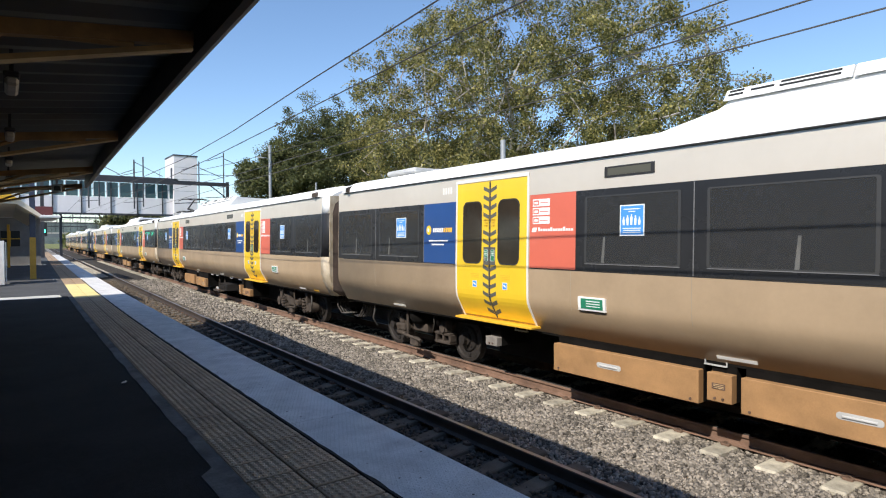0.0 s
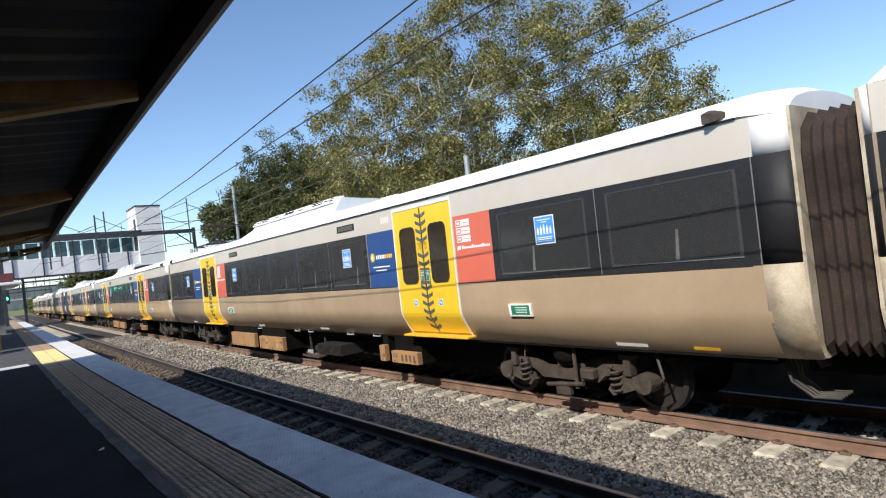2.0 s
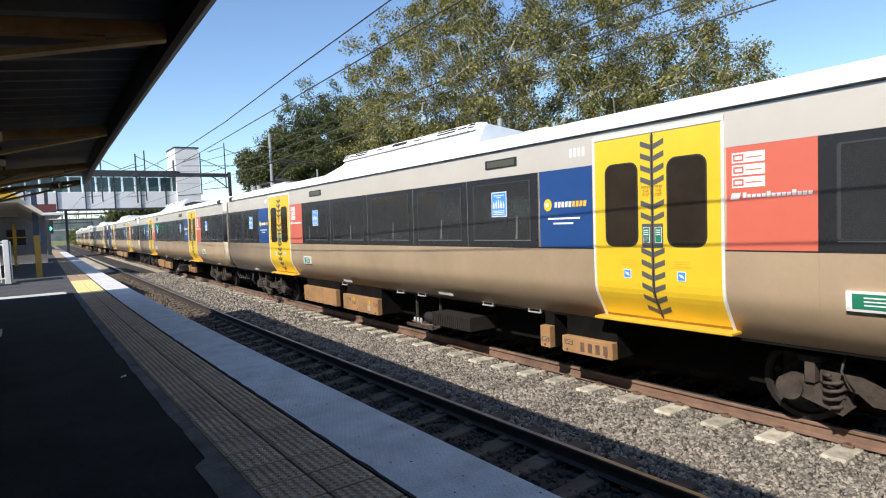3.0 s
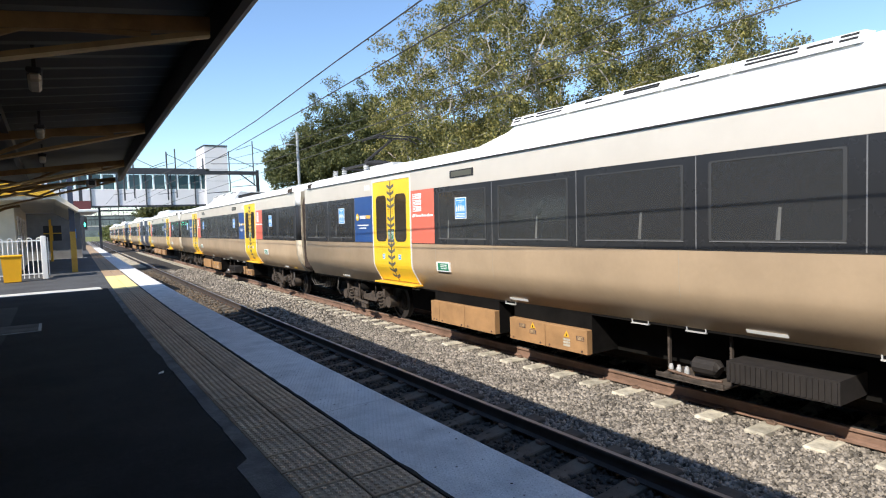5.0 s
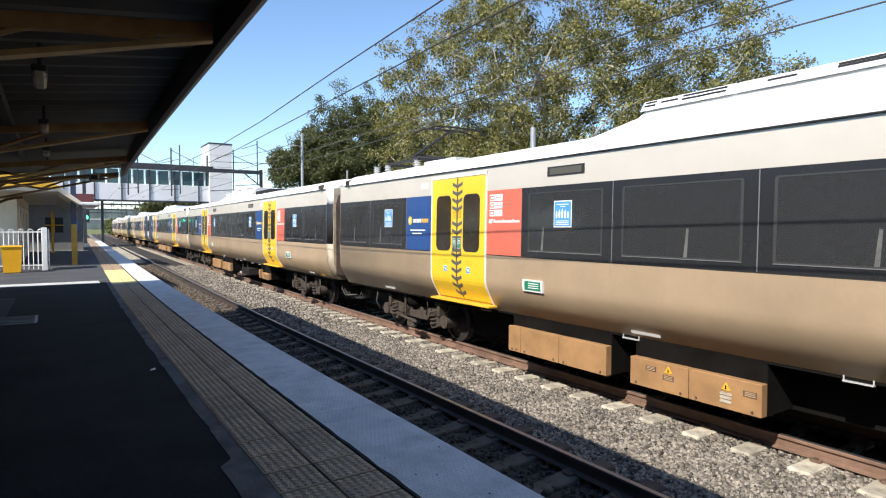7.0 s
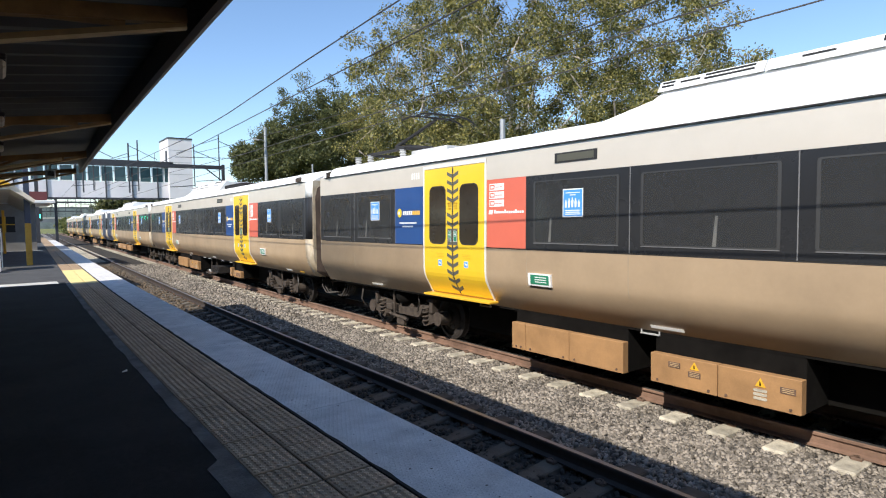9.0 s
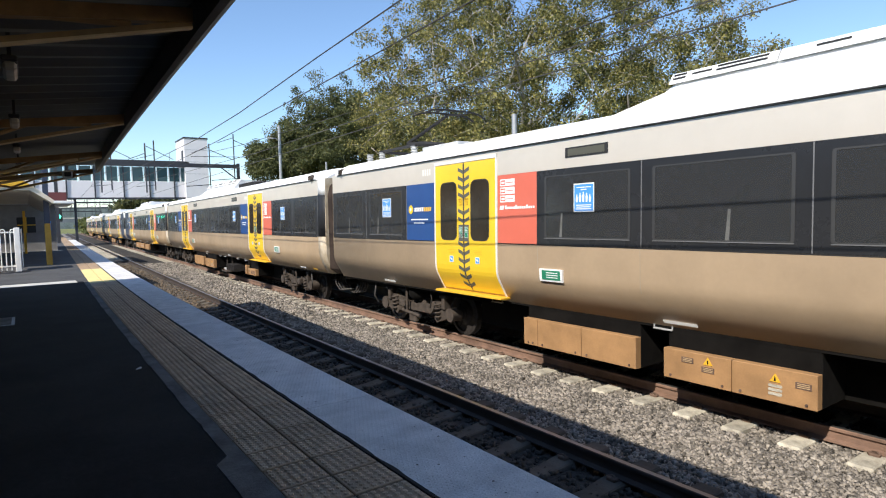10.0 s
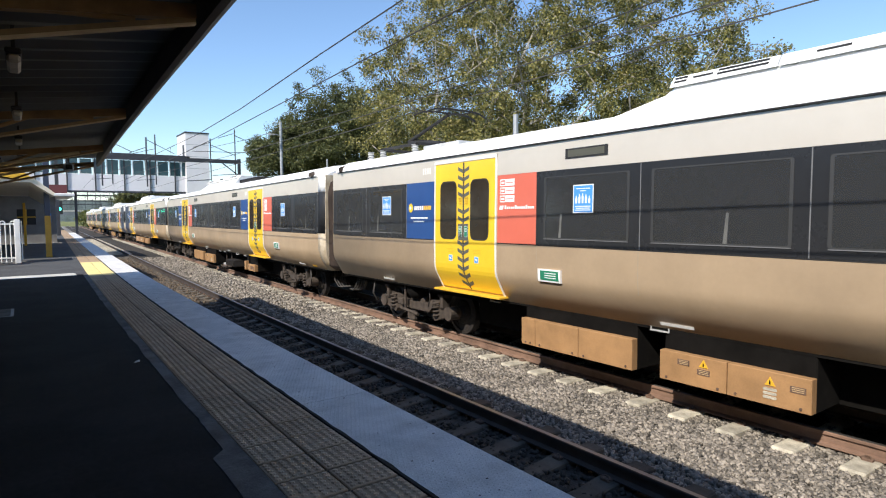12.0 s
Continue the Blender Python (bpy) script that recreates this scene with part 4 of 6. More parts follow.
def make_bogie(car, uc, flip, inside):
    """A bogie with its frame outside the wheels, or inside them with brackets between the discs."""
    fr = bmesh.new()
    for s in (-1, 1):
        x = (0.36 if inside else 0.84) * s
        prof = [(-0.95, 0.52), (-0.62, 0.46), (-0.5, 0.36), (0.5, 0.36), (0.62, 0.46), (0.95, 0.52), (0.95, 0.64), (0.6, 0.62), (0.45, 0.53), (-0.45, 0.53), (-0.6, 0.62), (-0.95, 0.64)]
        prism(fr, prof, "x", x - 0.05, x + 0.05)
    box(fr, -0.85, 0.85, -0.25, 0.25, 0.42, 0.62, 0.03)
    bogie = part("bogie", fr, "bogie", car, "dust-covered steel bogie", at=pose(0, uc, 0, 0, 0, 180 if flip else 0))
    for v in (-1.225, 1.225):
        add_wheelset(bogie, v)
        for s in (-1, 1):
            # axle box, its arm and the links round it
            bm = bmesh.new()
            if inside:
                o = -1 if v > 0 else 1
                c = v + o * 0.52
                for za, zb in ((0.28, 0.34), (0.44, 0.50)):
                    box(bm, s * 0.64, s * 0.82, c - 0.24, c + 0.24, za, zb, 0.012)
                for d in (-0.22, -0.02, 0.2):
                    box(bm, s * 0.65, s * 0.81, c + d - 0.03, c + d + 0.03, 0.33, 0.46, 0.01)
                tube(bm, [(s * 0.62, v, 0.42), (s * 0.74, v, 0.42)], [0.10, 0.075], 12)
                part("traction_bracket", closed(bm), "bogie", bogie)
                lug = bmesh.new()
                tube(lug, [(s * 0.66, c - 0.05, 0.58), (s * 0.86, c - 0.05, 0.58)], 0.085, 12)
                box(lug, s * 0.68, s * 0.84, c - 0.16, c + 0.02, 0.50, 0.74, 0.02)
                tube(lug, [(s * 0.66, c + 0.10, 0.66), (s * 0.84, c + 0.10, 0.66)], 0.06, 10)
                part("brake_caliper", closed(lug), "bogie", bogie)
                continue
            prism(bm, [(v + 0.13 * math.cos(t), 0.42 + 0.13 * math.sin(t)) for t in (k * math.pi / 8 for k in range(16))], "x", s * 0.72, s * 0.95)
            o = -1 if v > 0 else 1
            prism(bm, [(v + o * 0.10, 0.50), (v + o * 0.10, 0.34), (v + o * 0.48, 0.22), (v + o * 0.55, 0.30), (v + o * 0.42, 0.47)], "x", s * 0.78, s * 0.92)
            box(bm, s * 0.80, s * 0.96, v + o * 0.20 - 0.05, v + o * 0.20 + 0.05, 0.50, 0.76, 0.012)
            box(bm, s * 0.79, s * 0.97, v + o * 0.20 - 0.11, v + o * 0.20 + 0.11, 0.72, 0.79, 0.012)
            part("axle_box", closed(bm), "bogie", bogie)
            part("coil_spring", spring_bm(s * 0.90, v + o * 0.40, 0.30, 0.62), "bogie", bogie, smooth=True)
    for s in (-1, 1):
        bm = bmesh.new()
        box(bm, s * 0.93, s * 1.03, -0.16, 0.10, 0.16, 0.34, 0.02)
        tube(bm, [(s * 0.99, 0.22, 0.28), (s * 0.99, 0.22, 0.86)], 0.028, 8)
        tube(bm, [(s * 1.02, -0.30, 0.30), (s * 1.02, 0.36, 0.36)], 0.03, 8)
        box(bm, s * 0.86, s * 1.02, 0.30, 0.52, 0.42, 0.56, 0.02)
        part("damper", bm, "bogie", bogie)
        part("brake_hose", tube(bmesh.new(), [(s * 0.98, -0.62, 0.5), (s * 1.0, -0.72, 0.68), (s * 1.0, -0.68, 0.88)], 0.014, 6), "hose", bogie, smooth=True)
        part("brake_hose", tube(bmesh.new(), [(s * 0.98, 1.45, 0.40), (s * 1.02, 1.58, 0.55), (s * 1.0, 1.50, 0.85)], 0.02, 6), "hose", bogie, smooth=True)
        ab = bmesh.new()
        tube(ab, [(s * 0.78, 0, 0.60), (s * 0.78, 0, 0.70), (s * 0.78, 0, 0.80), (s * 0.78, 0, 0.93)], [0.20, 0.26, 0.26, 0.2], 14)
        part("air_spring", ab, "black", bogie, smooth=True)
    return bogie


def tan_box(car, u0, u1, z0, z1, splits, signs=(), material="tan", label="tan-painted equipment case"):
    """An underframe case with lids, hinges and warning labels on the platform side."""
    c = part("equipment_case", boxes((-1.12, -0.45, u0 + 0.004, u1 - 0.004, z0 + 0.004, 0.945), bevel=0.012), "black", car, label)
    edges = [u0, *splits, u1]
    for a, b in zip(edges, edges[1:]):
        part("lid", boxes((-1.222, -1.11, a + 0.005, b - 0.005, z0 + 0.008, z1 - 0.008), bevel=0.006), material, c)
        for uu in (a + 0.10, b - 0.10):
            part("latch", rod((-1.222, uu, z0 + 0.05), (-1.236, uu, z0 + 0.05), 0.014, 8), "iron", c)
    for kind, uu, zz in signs:
        bm = bmesh.new()
        if kind == "warn":
            prism(bm, [(uu - 0.055, zz), (uu + 0.055, zz), (uu, zz + 0.09)], "x", -1.228, -1.222)
            prism(bm, [(uu - 0.008, zz + 0.012), (uu + 0.008, zz + 0.012), (uu + 0.006, zz + 0.06), (uu - 0.006, zz + 0.045)], "x", -1.230, -1.224, 1)
            part("warning_triangle", bm, ["ochre", "black"], c, "yellow warning triangle")
        elif kind == "plate":
            prism(bm, rect(uu - 0.075, uu + 0.075, zz, zz + 0.065), "x", -1.227, -1.222)
            for q in range(3):
                prism(bm, rect(uu - 0.06, uu + 0.055, zz + 0.012 + 0.018 * q, zz + 0.019 + 0.018 * q), "x", -1.229, -1.223, 1)
            part("data_plate", bm, ["iron", "flange"], c, "small grey data plate")
        elif kind == "bars":
            for q in range(3):
                prism(bm, rounded(uu - 0.07, uu + 0.07, zz + 0.042 * q, zz + 0.03 + 0.042 * q, 0.012, 2), "x", -1.227, -1.222)
            part("instruction_label", bm, "sleeper", c, "cream label bars")
        elif kind == "handle":
            box(bm, -1.24, -1.222, uu - 0.15, uu + 0.13, zz, zz + 0.022, 0.005)
            prism(bm, rounded(uu - 0.2, uu + 0.18, zz - 0.02, zz + 0.05, 0.03, 3), "x", -1.226, -1.222)
            part("case_handle", bm, "roofgrey", c, "worn metal handle and plate")
    return c


def boxes_side(z0, z1):
    """A thin skin round the car between two heights."""
    bm = bmesh.new()
    for s in (-1, 1):
        loft(bm, [[(s * (half(z) + o), u, z) for o, z in ((0.003, z0), (0.003, z1), (-0.01, z1), (-0.01, z0))] for u in (-11.5, 11.66)])
    return bm


def make_car(kind, doors=DOOR_U):
    """kind: 'long' with two long cases below, or 'pan' with a pantograph above."""
    car = thing("train_car", "beige and white electric train car with yellow doors and tinted windows", "train car", "cars of the train")
    part("body", loft(bmesh.new(), [[(x, u, z) for x, z in body_section()] for u in (-11.51, -6, 0, 6, 11.67)]), "side", car, "beige painted car body", smooth=True)
    for p in car.children[0].data.polygons:
        p.use_smooth = abs(p.normal.y) < 0.5 and abs(p.normal.z) < 0.95
    # the roof, its gutter and the raised plant housing
    part("roof", loft(bmesh.new(), [[(x * k, u, z + d) for x, z in roof_section()] for u, k, d in ((-11.84, 0.93, -0.11), (-11.70, 0.98, -0.04), (-11.4, 1, 0), (11.25, 1, 0), (11.58, 0.97, -0.06), (11.72, 0.90, -0.13))]), "roof", car, "white painted roof", smooth=False)
    part("cantrail", boxes_side(2.913, 3.325), "cantrail", car, "pale beige cantrail band")
    part("gutter", boxes((-1.372, 1.372, -11.38, 11.38, 3.310, 3.324)), "gutter", car)
    hs = lambda u, k, dz: [(x, u, z) for x, z in ((-1.30, 3.42), (-1.30 + 0.35 * k, 3.42 + dz * 0.92), (-0.85 + 0.3 * (1 - k), 3.46 + dz), (0.85 - 0.3 * (1 - k), 3.46 + dz), (1.30 - 0.35 * k, 3.42 + dz * 0.92), (1.30, 3.42))]
    skew = lambda sec: [(x, u + 0.38 * (x + 1.0), z) for x, u, z in sec]
    hump = part("roof_plant_housing", loft(bmesh.new(), [skew(hs(-2.52, 0.3, 0.08)), skew(hs(-2.46, 1, 0.44)), hs(2.72, 1, 0.44), hs(2.85, 0.85, 0.33), hs(3.55, 0.25, 0.10)]), "roof", car, "raised white roof plant housing")
    for s in (-1, 1):
        for a, b in ((2.78, 1.54), (1.52, -0.08), (-0.10, -0.98), (-1.0, -2.28)):
            cowl = bmesh.new()
            loft(cowl, [[(s * x, u, z) for x, z in ((1.03, 3.80), (0.94, 3.93), (0.72, 3.95), (0.70, 3.86))] for u in (a, b)])
            part("vent_cowl", cowl, "roof", hump)
        for a, b, z in ((2.74, 2.58, 3.86), (2.74, 2.58, 3.905), (2.50, 2.26, 3.88), (2.2, 1.64, 3.905), (2.2, 1.64, 3.86), (1.18, 0.88, 3.88), (0.5, -0.05, 3.90), (0.5, -0.05, 3.87), (-0.35, -0.6, 3.87), (-1.15, -1.70, 3.905), (-1.15, -1.70, 3.86), (-1.78, -2.02, 3.88), (-2.08, -2.24, 3.905), (-2.08, -2.24, 3.86)):
            x = 1.03 - 0.09 * (z - 3.80) / 0.13
            part("vent_slot", boxes((s * x - 0.012, s * x + 0.012, b, a, z - 0.011, z + 0.011)), "gutter", hump)
    # moulded ends
    for s in (-1, 1):
        part("end_moulding", end_piece((0.905, 1.14, 1.28, 1.42, 1.86), s), "endcap", car, "cream moulded car end")
        part("end_window_panel", end_piece((1.86, 2.4, 2.91), s), "endband", car, "black panel of the car end")
        fr_ = bmesh.new()
        ends = (11.735, 11.775) if s > 0 else (11.81, 11.85)
        zz_ = (0.92, 1.14, 1.28, 1.42, 1.86, 2.4, 2.91, 3.33)
        loft(fr_, [[(-half(z) * 0.957, s * u, z) for z in zz_] + [(half(z) * 0.957, s * u, z) for z in reversed(zz_)] for u in ends])
        part("end_frame", fr_, "endcap", car, "cream frame round the car end")
        part("end_moulding", end_piece((2.91, 3.1, 3.33), s), "roof", car, "white moulded car end")
        pod = bmesh.new()
        loft(pod, [[(x, s * u, z) for x, z in ((-1.36, 3.345), (-1.36, 3.40), (-1.28, 3.44), (-1.26, 3.36))] for u in (11.30,)] + [[(x, s * u, z) for x, z in ((-1.44, 3.32), (-1.44, 3.42), (-1.31, 3.465), (-1.26, 3.34))] for u in (11.13, 11.09)])
        part("camera_pod", pod, "bogie", car, "small grey camera pod")
    gw = bmesh.new()
    secs = []
    for k in range(13):
        g = 1.0 if k % 2 else 0.95
        u = 11.74 + 0.56 * k / 12
        secs.append([(x * g, u, 2.15 + (z - 2.15) * g) for x, z in ((-1.05, 0.93), (-1.22, 1.05), (-1.22, 2.9), (-1.15, 3.14), (-0.95, 3.28), (0.95, 3.28), (1.15, 3.14), (1.22, 2.9), (1.22, 1.05), (1.05, 0.93))])
    part("gangway_bellows", loft(gw, secs), "bellows", car, "dark ribbed gangway bellows")
    # sides
    for m in (pose(0, 0, 0), pose(0, 0, 0, 0, 0, 180)):
        near = m == pose(0, 0, 0)
        for uc in doors:
            add_door(car, m, uc)
            add_panels(car, m, uc)
        cuts = (doors[0] - 1.745, 2.93, 1.04, -0.78, -2.45, -4.095)
        spans = [(cuts[k + 1], cuts[k], {0: doors[0] - 2.63, 4: doors[1] + 2.70}.get(k)) for k in range(5)]
        spans += [(doors[0] + 1.83, 9.95, doors[0] + 2.6), (9.95, 11.64, None), (-9.6, -7.695, -8.75), (-11.48, -9.6, None)]
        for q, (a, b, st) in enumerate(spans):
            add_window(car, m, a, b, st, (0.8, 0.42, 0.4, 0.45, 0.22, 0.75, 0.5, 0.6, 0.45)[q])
        if not near:
            continue
        for uc in doors:
            bm = bmesh.new()
            ue = uc - 0.16 if uc == -5.95 else uc
            onside(bm, rect(ue - 2.25, ue - 1.81, 1.335, 1.515), 0.030, 0.035, 0)
            onside(bm, rect(ue - 2.215, ue - 1.86, 1.36, 1.495), 0.032, 0.005, 1)
            for q in range(3):
                onside(bm, rect(ue - 2.17, ue - 1.95, 1.39 + 0.033 * q, 1.402 + 0.033 * q), 0.034, 0.005, 0)
            part("emergency_box", closed(bm), ["white", "signgreen"], car, "green and white emergency box")
        for uu in (9.35, 2.55, -1.45, -9.75):
            part("jacking_label", plate(uu - 0.22, uu + 0.22, 0.945, 0.985, 0.004, 0.01), "white", car, "white painted label at the skirt")
        part("jacking_label", plate(-10.85, -10.55, 0.945, 0.982, 0.004, 0.01), "ochre", car, "yellow painted label at the skirt")
        for uu in (3.79, -3.3):
            d = part("destination_indicator", plate(uu - 0.36, uu + 0.36, 3.05, 3.185, 0.012, 0.02), "gutter", car, "amber destination indicator")
            part("display", plate(uu - 0.31, uu + 0.31, 3.072, 3.163, 0.015, 0.004), "display", d)
        for uc in doors:
            for k in range(4):
                part("number_bar", plate(uc + 1.0 + 0.072 * k, uc + 1.045 + 0.072 * k, 3.05, 3.165, 0.0055, 0.004), "number", car, "pale number bar")
        # panel seams of the lower side
        for uu in (9.98, 4.7, 2.95, -0.55, -4.1, -7.7):
            part("panel_seam", plate(uu - 0.004, uu + 0.004, 1.30, 1.855, 0.0015, 0.003), "skirt", car)
        part("waist_line", plate(-11.39, 11.39, 1.846, 1.858, 0.003, 0.006), "gutter", car)
    # below the floor
    part("underframe", boxes((-0.92, 0.92, -11.3, 11.3, 0.78, 0.878)), "black", car, "black underframe")
    # Added black sheet and blocks keep the space under the floor dark
    part("floor_pan", boxes((-1.125, 1.125, -11.4, 11.4, 0.875, 0.902)), "black", car)
    part("equipment_raft", boxes((-0.58, 0.58, -7.0, 7.0, 0.30, 0.82)), "black", car)
    part("equipment_raft", boxes((0.80, 1.05, -7.0, 7.0, 0.25, 0.88)), "black", car)
    for uc, flip in ((BOGIE_U[kind][0], False), (-BOGIE_U[kind][1], True)):
        make_bogie(car, uc, flip, kind == "long")
    if kind == "long":
        tan_box(car, 2.95, 5.15, 0.40, 0.80, (), (("handle", 4.2, 0.60),), label="long tan equipment case")
        tan_box(car, 2.57, 2.86, 0.47, 0.80, (), (("plate", 2.72, 0.62),), "tan", "square tan switch case")
        tan_box(car, 0.25, 2.48, 0.40, 0.80, (), (("handle", 1.4, 0.60),), label="long tan equipment case")
        tan_box(car, -2.4, -0.4, 0.40, 0.80, (-1.4,), (("plate", -1.0, 0.6),))
        tan_box(car, 6.36, 6.64, 0.55, 0.71, (), (), "concrete", "small grey junction case")
    else:
        tan_box(car, 3.13, 5.18, 0.30, 0.72, (4.03, 4.88), ())
        tan_box(car, 1.04, 2.74, 0.30, 0.67, (1.90,), (("plate", 2.42, 0.53), ("warn", 2.17, 0.55), ("plate", 2.17, 0.46), ("warn", 1.44, 0.52), ("bars", 1.44, 0.38), ("plate", 1.17, 0.50)))
        tray = part("compressor", boxes((-1.17, -0.6, -0.95, -0.05, 0.235, 0.26), (-1.17, -1.15, -0.95, -0.05, 0.26, 0.30), (-0.95, -0.9, -0.93, -0.9, 0.26, 0.86), (-0.95, -0.9, -0.1, -0.07, 0.26, 0.86), bevel=0.004), "bogie", car, "dusty compressor hung in a tray")
        part("cylinder", tube(bmesh.new(), [(-0.9, -0.75, 0.38), (-0.9, -0.72, 0.40), (-0.9, -0.45, 0.40), (-0.9, -0.42, 0.38)], [0.07, 0.11, 0.11, 0.07], 12), "wheel", tray, smooth=False)
        for q in range(3):
            part("valve", tube(bmesh.new(), [(-1.06, -0.2 - 0.11 * q, 0.26), (-1.06, -0.2 - 0.11 * q, 0.36), (-1.06, -0.2 - 0.11 * q, 0.40)], [0.03, 0.03, 0.018], 8), "roofgrey", tray)
        part("pipe", tube(bmesh.new(), [(-1.1, -0.9, 0.32), (-1.12, -0.6, 0.30), (-1.12, -0.2, 0.33)], 0.018, 6), "iron", tray)
        part("resistor_grille", boxes((-1.18, -0.5, -2.15, -1.0, 0.36, 0.60), *[(-1.195, -1.18, -2.13 + 0.057 * k, -2.10 + 0.057 * k, 0.38, 0.58) for k in range(20)]), "wheel", car, "grey ribbed resistor grille")
        tan_box(car, -4.09, -3.89, 0.38, 0.71, (), (("plate", -4.0, 0.48),), "tan", "upright tan switch case")
        tan_box(car, -5.2, -4.32, 0.38, 0.62, (), (("plate", -4.45, 0.50),))
        for k in range(4):
            part("case_port", boxes((-1.23, -1.2, -5.12 + 0.13 * k, -5.05 + 0.13 * k, 0.43, 0.56), bevel=0.006), "iron", car)
    for uu in (5.9, 2.8, 0.2, -0.6, -2.6, -3.7):
        st = bmesh.new()
        box(st, -1.135, -1.12, uu - 0.13, uu - 0.118, 0.86, 0.95)
        box(st, -1.135, -1.12, uu + 0.118, uu + 0.13, 0.86, 0.95)
        box(st, -1.15, -1.10, uu - 0.13, uu + 0.13, 0.855, 0.868)
        part("foot_stirrup", st, "roofgrey", car, "small steel stirrup step")
    for s in (-1, 1):
        hz = bmesh.new()
        tube(hz, [(-0.62, s * 11.55, 0.98), (-0.66, s * 11.66, 0.74)], 0.055, 10)
        part("jumper_socket", hz, "hose", car, "grey jumper cable socket")
        for k in range(5):
            hs_ = tube(bmesh.new(), [(-0.85 + 0.06 * k, s * (11.30 + 0.03 * k), 0.95), (-0.90 + 0.07 * k, s * 11.42, 0.62), (-0.88 + 0.07 * k, s * 11.60, 0.47), (-0.86 + 0.07 * k, s * 11.84, 0.48)], 0.018, 6)
            part("coupling_hose", hs_, "hose", car, smooth=True)
        cb = boxes((-0.16, 0.16, min(s * 11.3, s * 12.0), max(s * 11.3, s * 12.0), 0.55, 0.85), bevel=0.03)
        part("coupler", cb, "black", car)
    if kind == "long":
        b = part("air_conditioner", boxes((-0.52, 0.52, 9.75, 10.9, 3.70, 3.81), bevel=0.03), "roofgrey", car, "flat grey roof equipment case")
        part("case_base", boxes((-0.4, 0.4, 9.95, 10.7, 3.60, 3.70)), "gutter", b)
    return car


def add_pantograph(car):
    """A half-raised single-arm pantograph on its insulators."""
    for u, x in ((11.2, -0.55), (11.0, 0.55), (10.7, -0.5), (10.7, 0.5), (9.3, -0.5), (9.3, 0.5)):
        bm = bmesh.new()
        zs = [3.60 + 0.028 * k for k in range(9)]
        tube(bm, [(x, u, z) for z in zs], [0.05 if k % 2 else 0.085 for k in range(9)], 10)
        part("insulator", bm, "roofgrey", car)
    fr = bmesh.new()
    for p, q in (((-0.5, 9.2, 3.84), (-0.5, 10.8, 3.84)), ((0.5, 9.2, 3.84), (0.5, 10.8, 3.84)), ((-0.5, 9.2, 3.84), (0.5, 9.2, 3.84)), ((-0.5, 10.8, 3.84), (0.5, 10.8, 3.84))):
        tube(fr, [p, q], 0.035, 6)
    pan = part("pantograph", fr, "panto", car, "raised dark pantograph")
    part("lower_arm", tube(bmesh.new(), [(0, 8.9, 3.84), (0, 10.35, 4.02)], [0.045, 0.04], 8), "panto", pan)
    part("upper_arm", tube(bmesh.new(), [(0, 10.35, 4.02), (0, 8.75, 4.42)], [0.042, 0.03], 8), "panto", pan)
    part("guide_rod", rod((0.06, 9.1, 3.9), (0.06, 10.3, 4.08), 0.014, 6), "panto", pan)
    hd = bmesh.new()
    for d in (-0.2, 0.2):
        tube(hd, [(-0.8, 8.65 + d, 4.36), (-0.6, 8.65 + d, 4.45), (-0.35, 8.65 + d, 4.48), (0.35, 8.65 + d, 4.48), (0.6, 8.65 + d, 4.45), (0.8, 8.65 + d, 4.36)], 0.02, 6)
    for x in (-0.35, 0.35):
        tube(hd, [(x, 8.43, 4.46), (x, 8.87, 4.46)], 0.016, 6)
        tube(hd, [(x, 8.65, 4.46), (0, 8.75, 4.42)], 0.014, 6)
    part("collector_head", hd, "panto", pan)
    part("roof_conduit", boxes((-0.75, -0.35, 7.4, 8.6, 3.58, 3.70), bevel=0.01), "roofgrey", car)


CARS = []
car_a = make_car("long", (6.36, -5.95))
car_d = make_car("long")
car_b = make_car("pan")
CARS = [car_a, car_b]
for k in range(2, 7):
    CARS.append(car_d if k == 3 else copy_thing(car_b if k in (2, 4, 5) else car_d, pose(0, 0, 0)))
add_pantograph(car_b)
for k, s in ((3, 1), (4, -1)):
    cab = loft(bmesh.new(), [[(x * 1.006, s * u, z) for x, z in body_section(f)] for u, f in ((8.6, 1), (11.2, 1), (11.80, 0.9))])
    part("driving_cab", cab, "bluepost", CARS[k], "dark driving cab end")
# Added black ribbed block stands in for a dark stretch of roof
bank = part("resistor_bank", boxes((-1.0, 1.0, -4.9, -2.7, 3.54, 3.69), bevel=0.03), "panto", CARS[2], "low black block added for a dark stretch of roof")
for k in range(9):
    part("cooling_fin", boxes((-1.02, 1.02, -4.85 + 0.25 * k, -4.81 + 0.25 * k, 3.58, 3.705)), "panto", bank)
tagged(CARS[1], "beige and white train car with pantograph and yellow doors")
for k in (3, 4):
    tagged(CARS[k], "beige and white train car with dark driving cab")


# ---- further along the platform ----
rnd2 = random.Random(11)


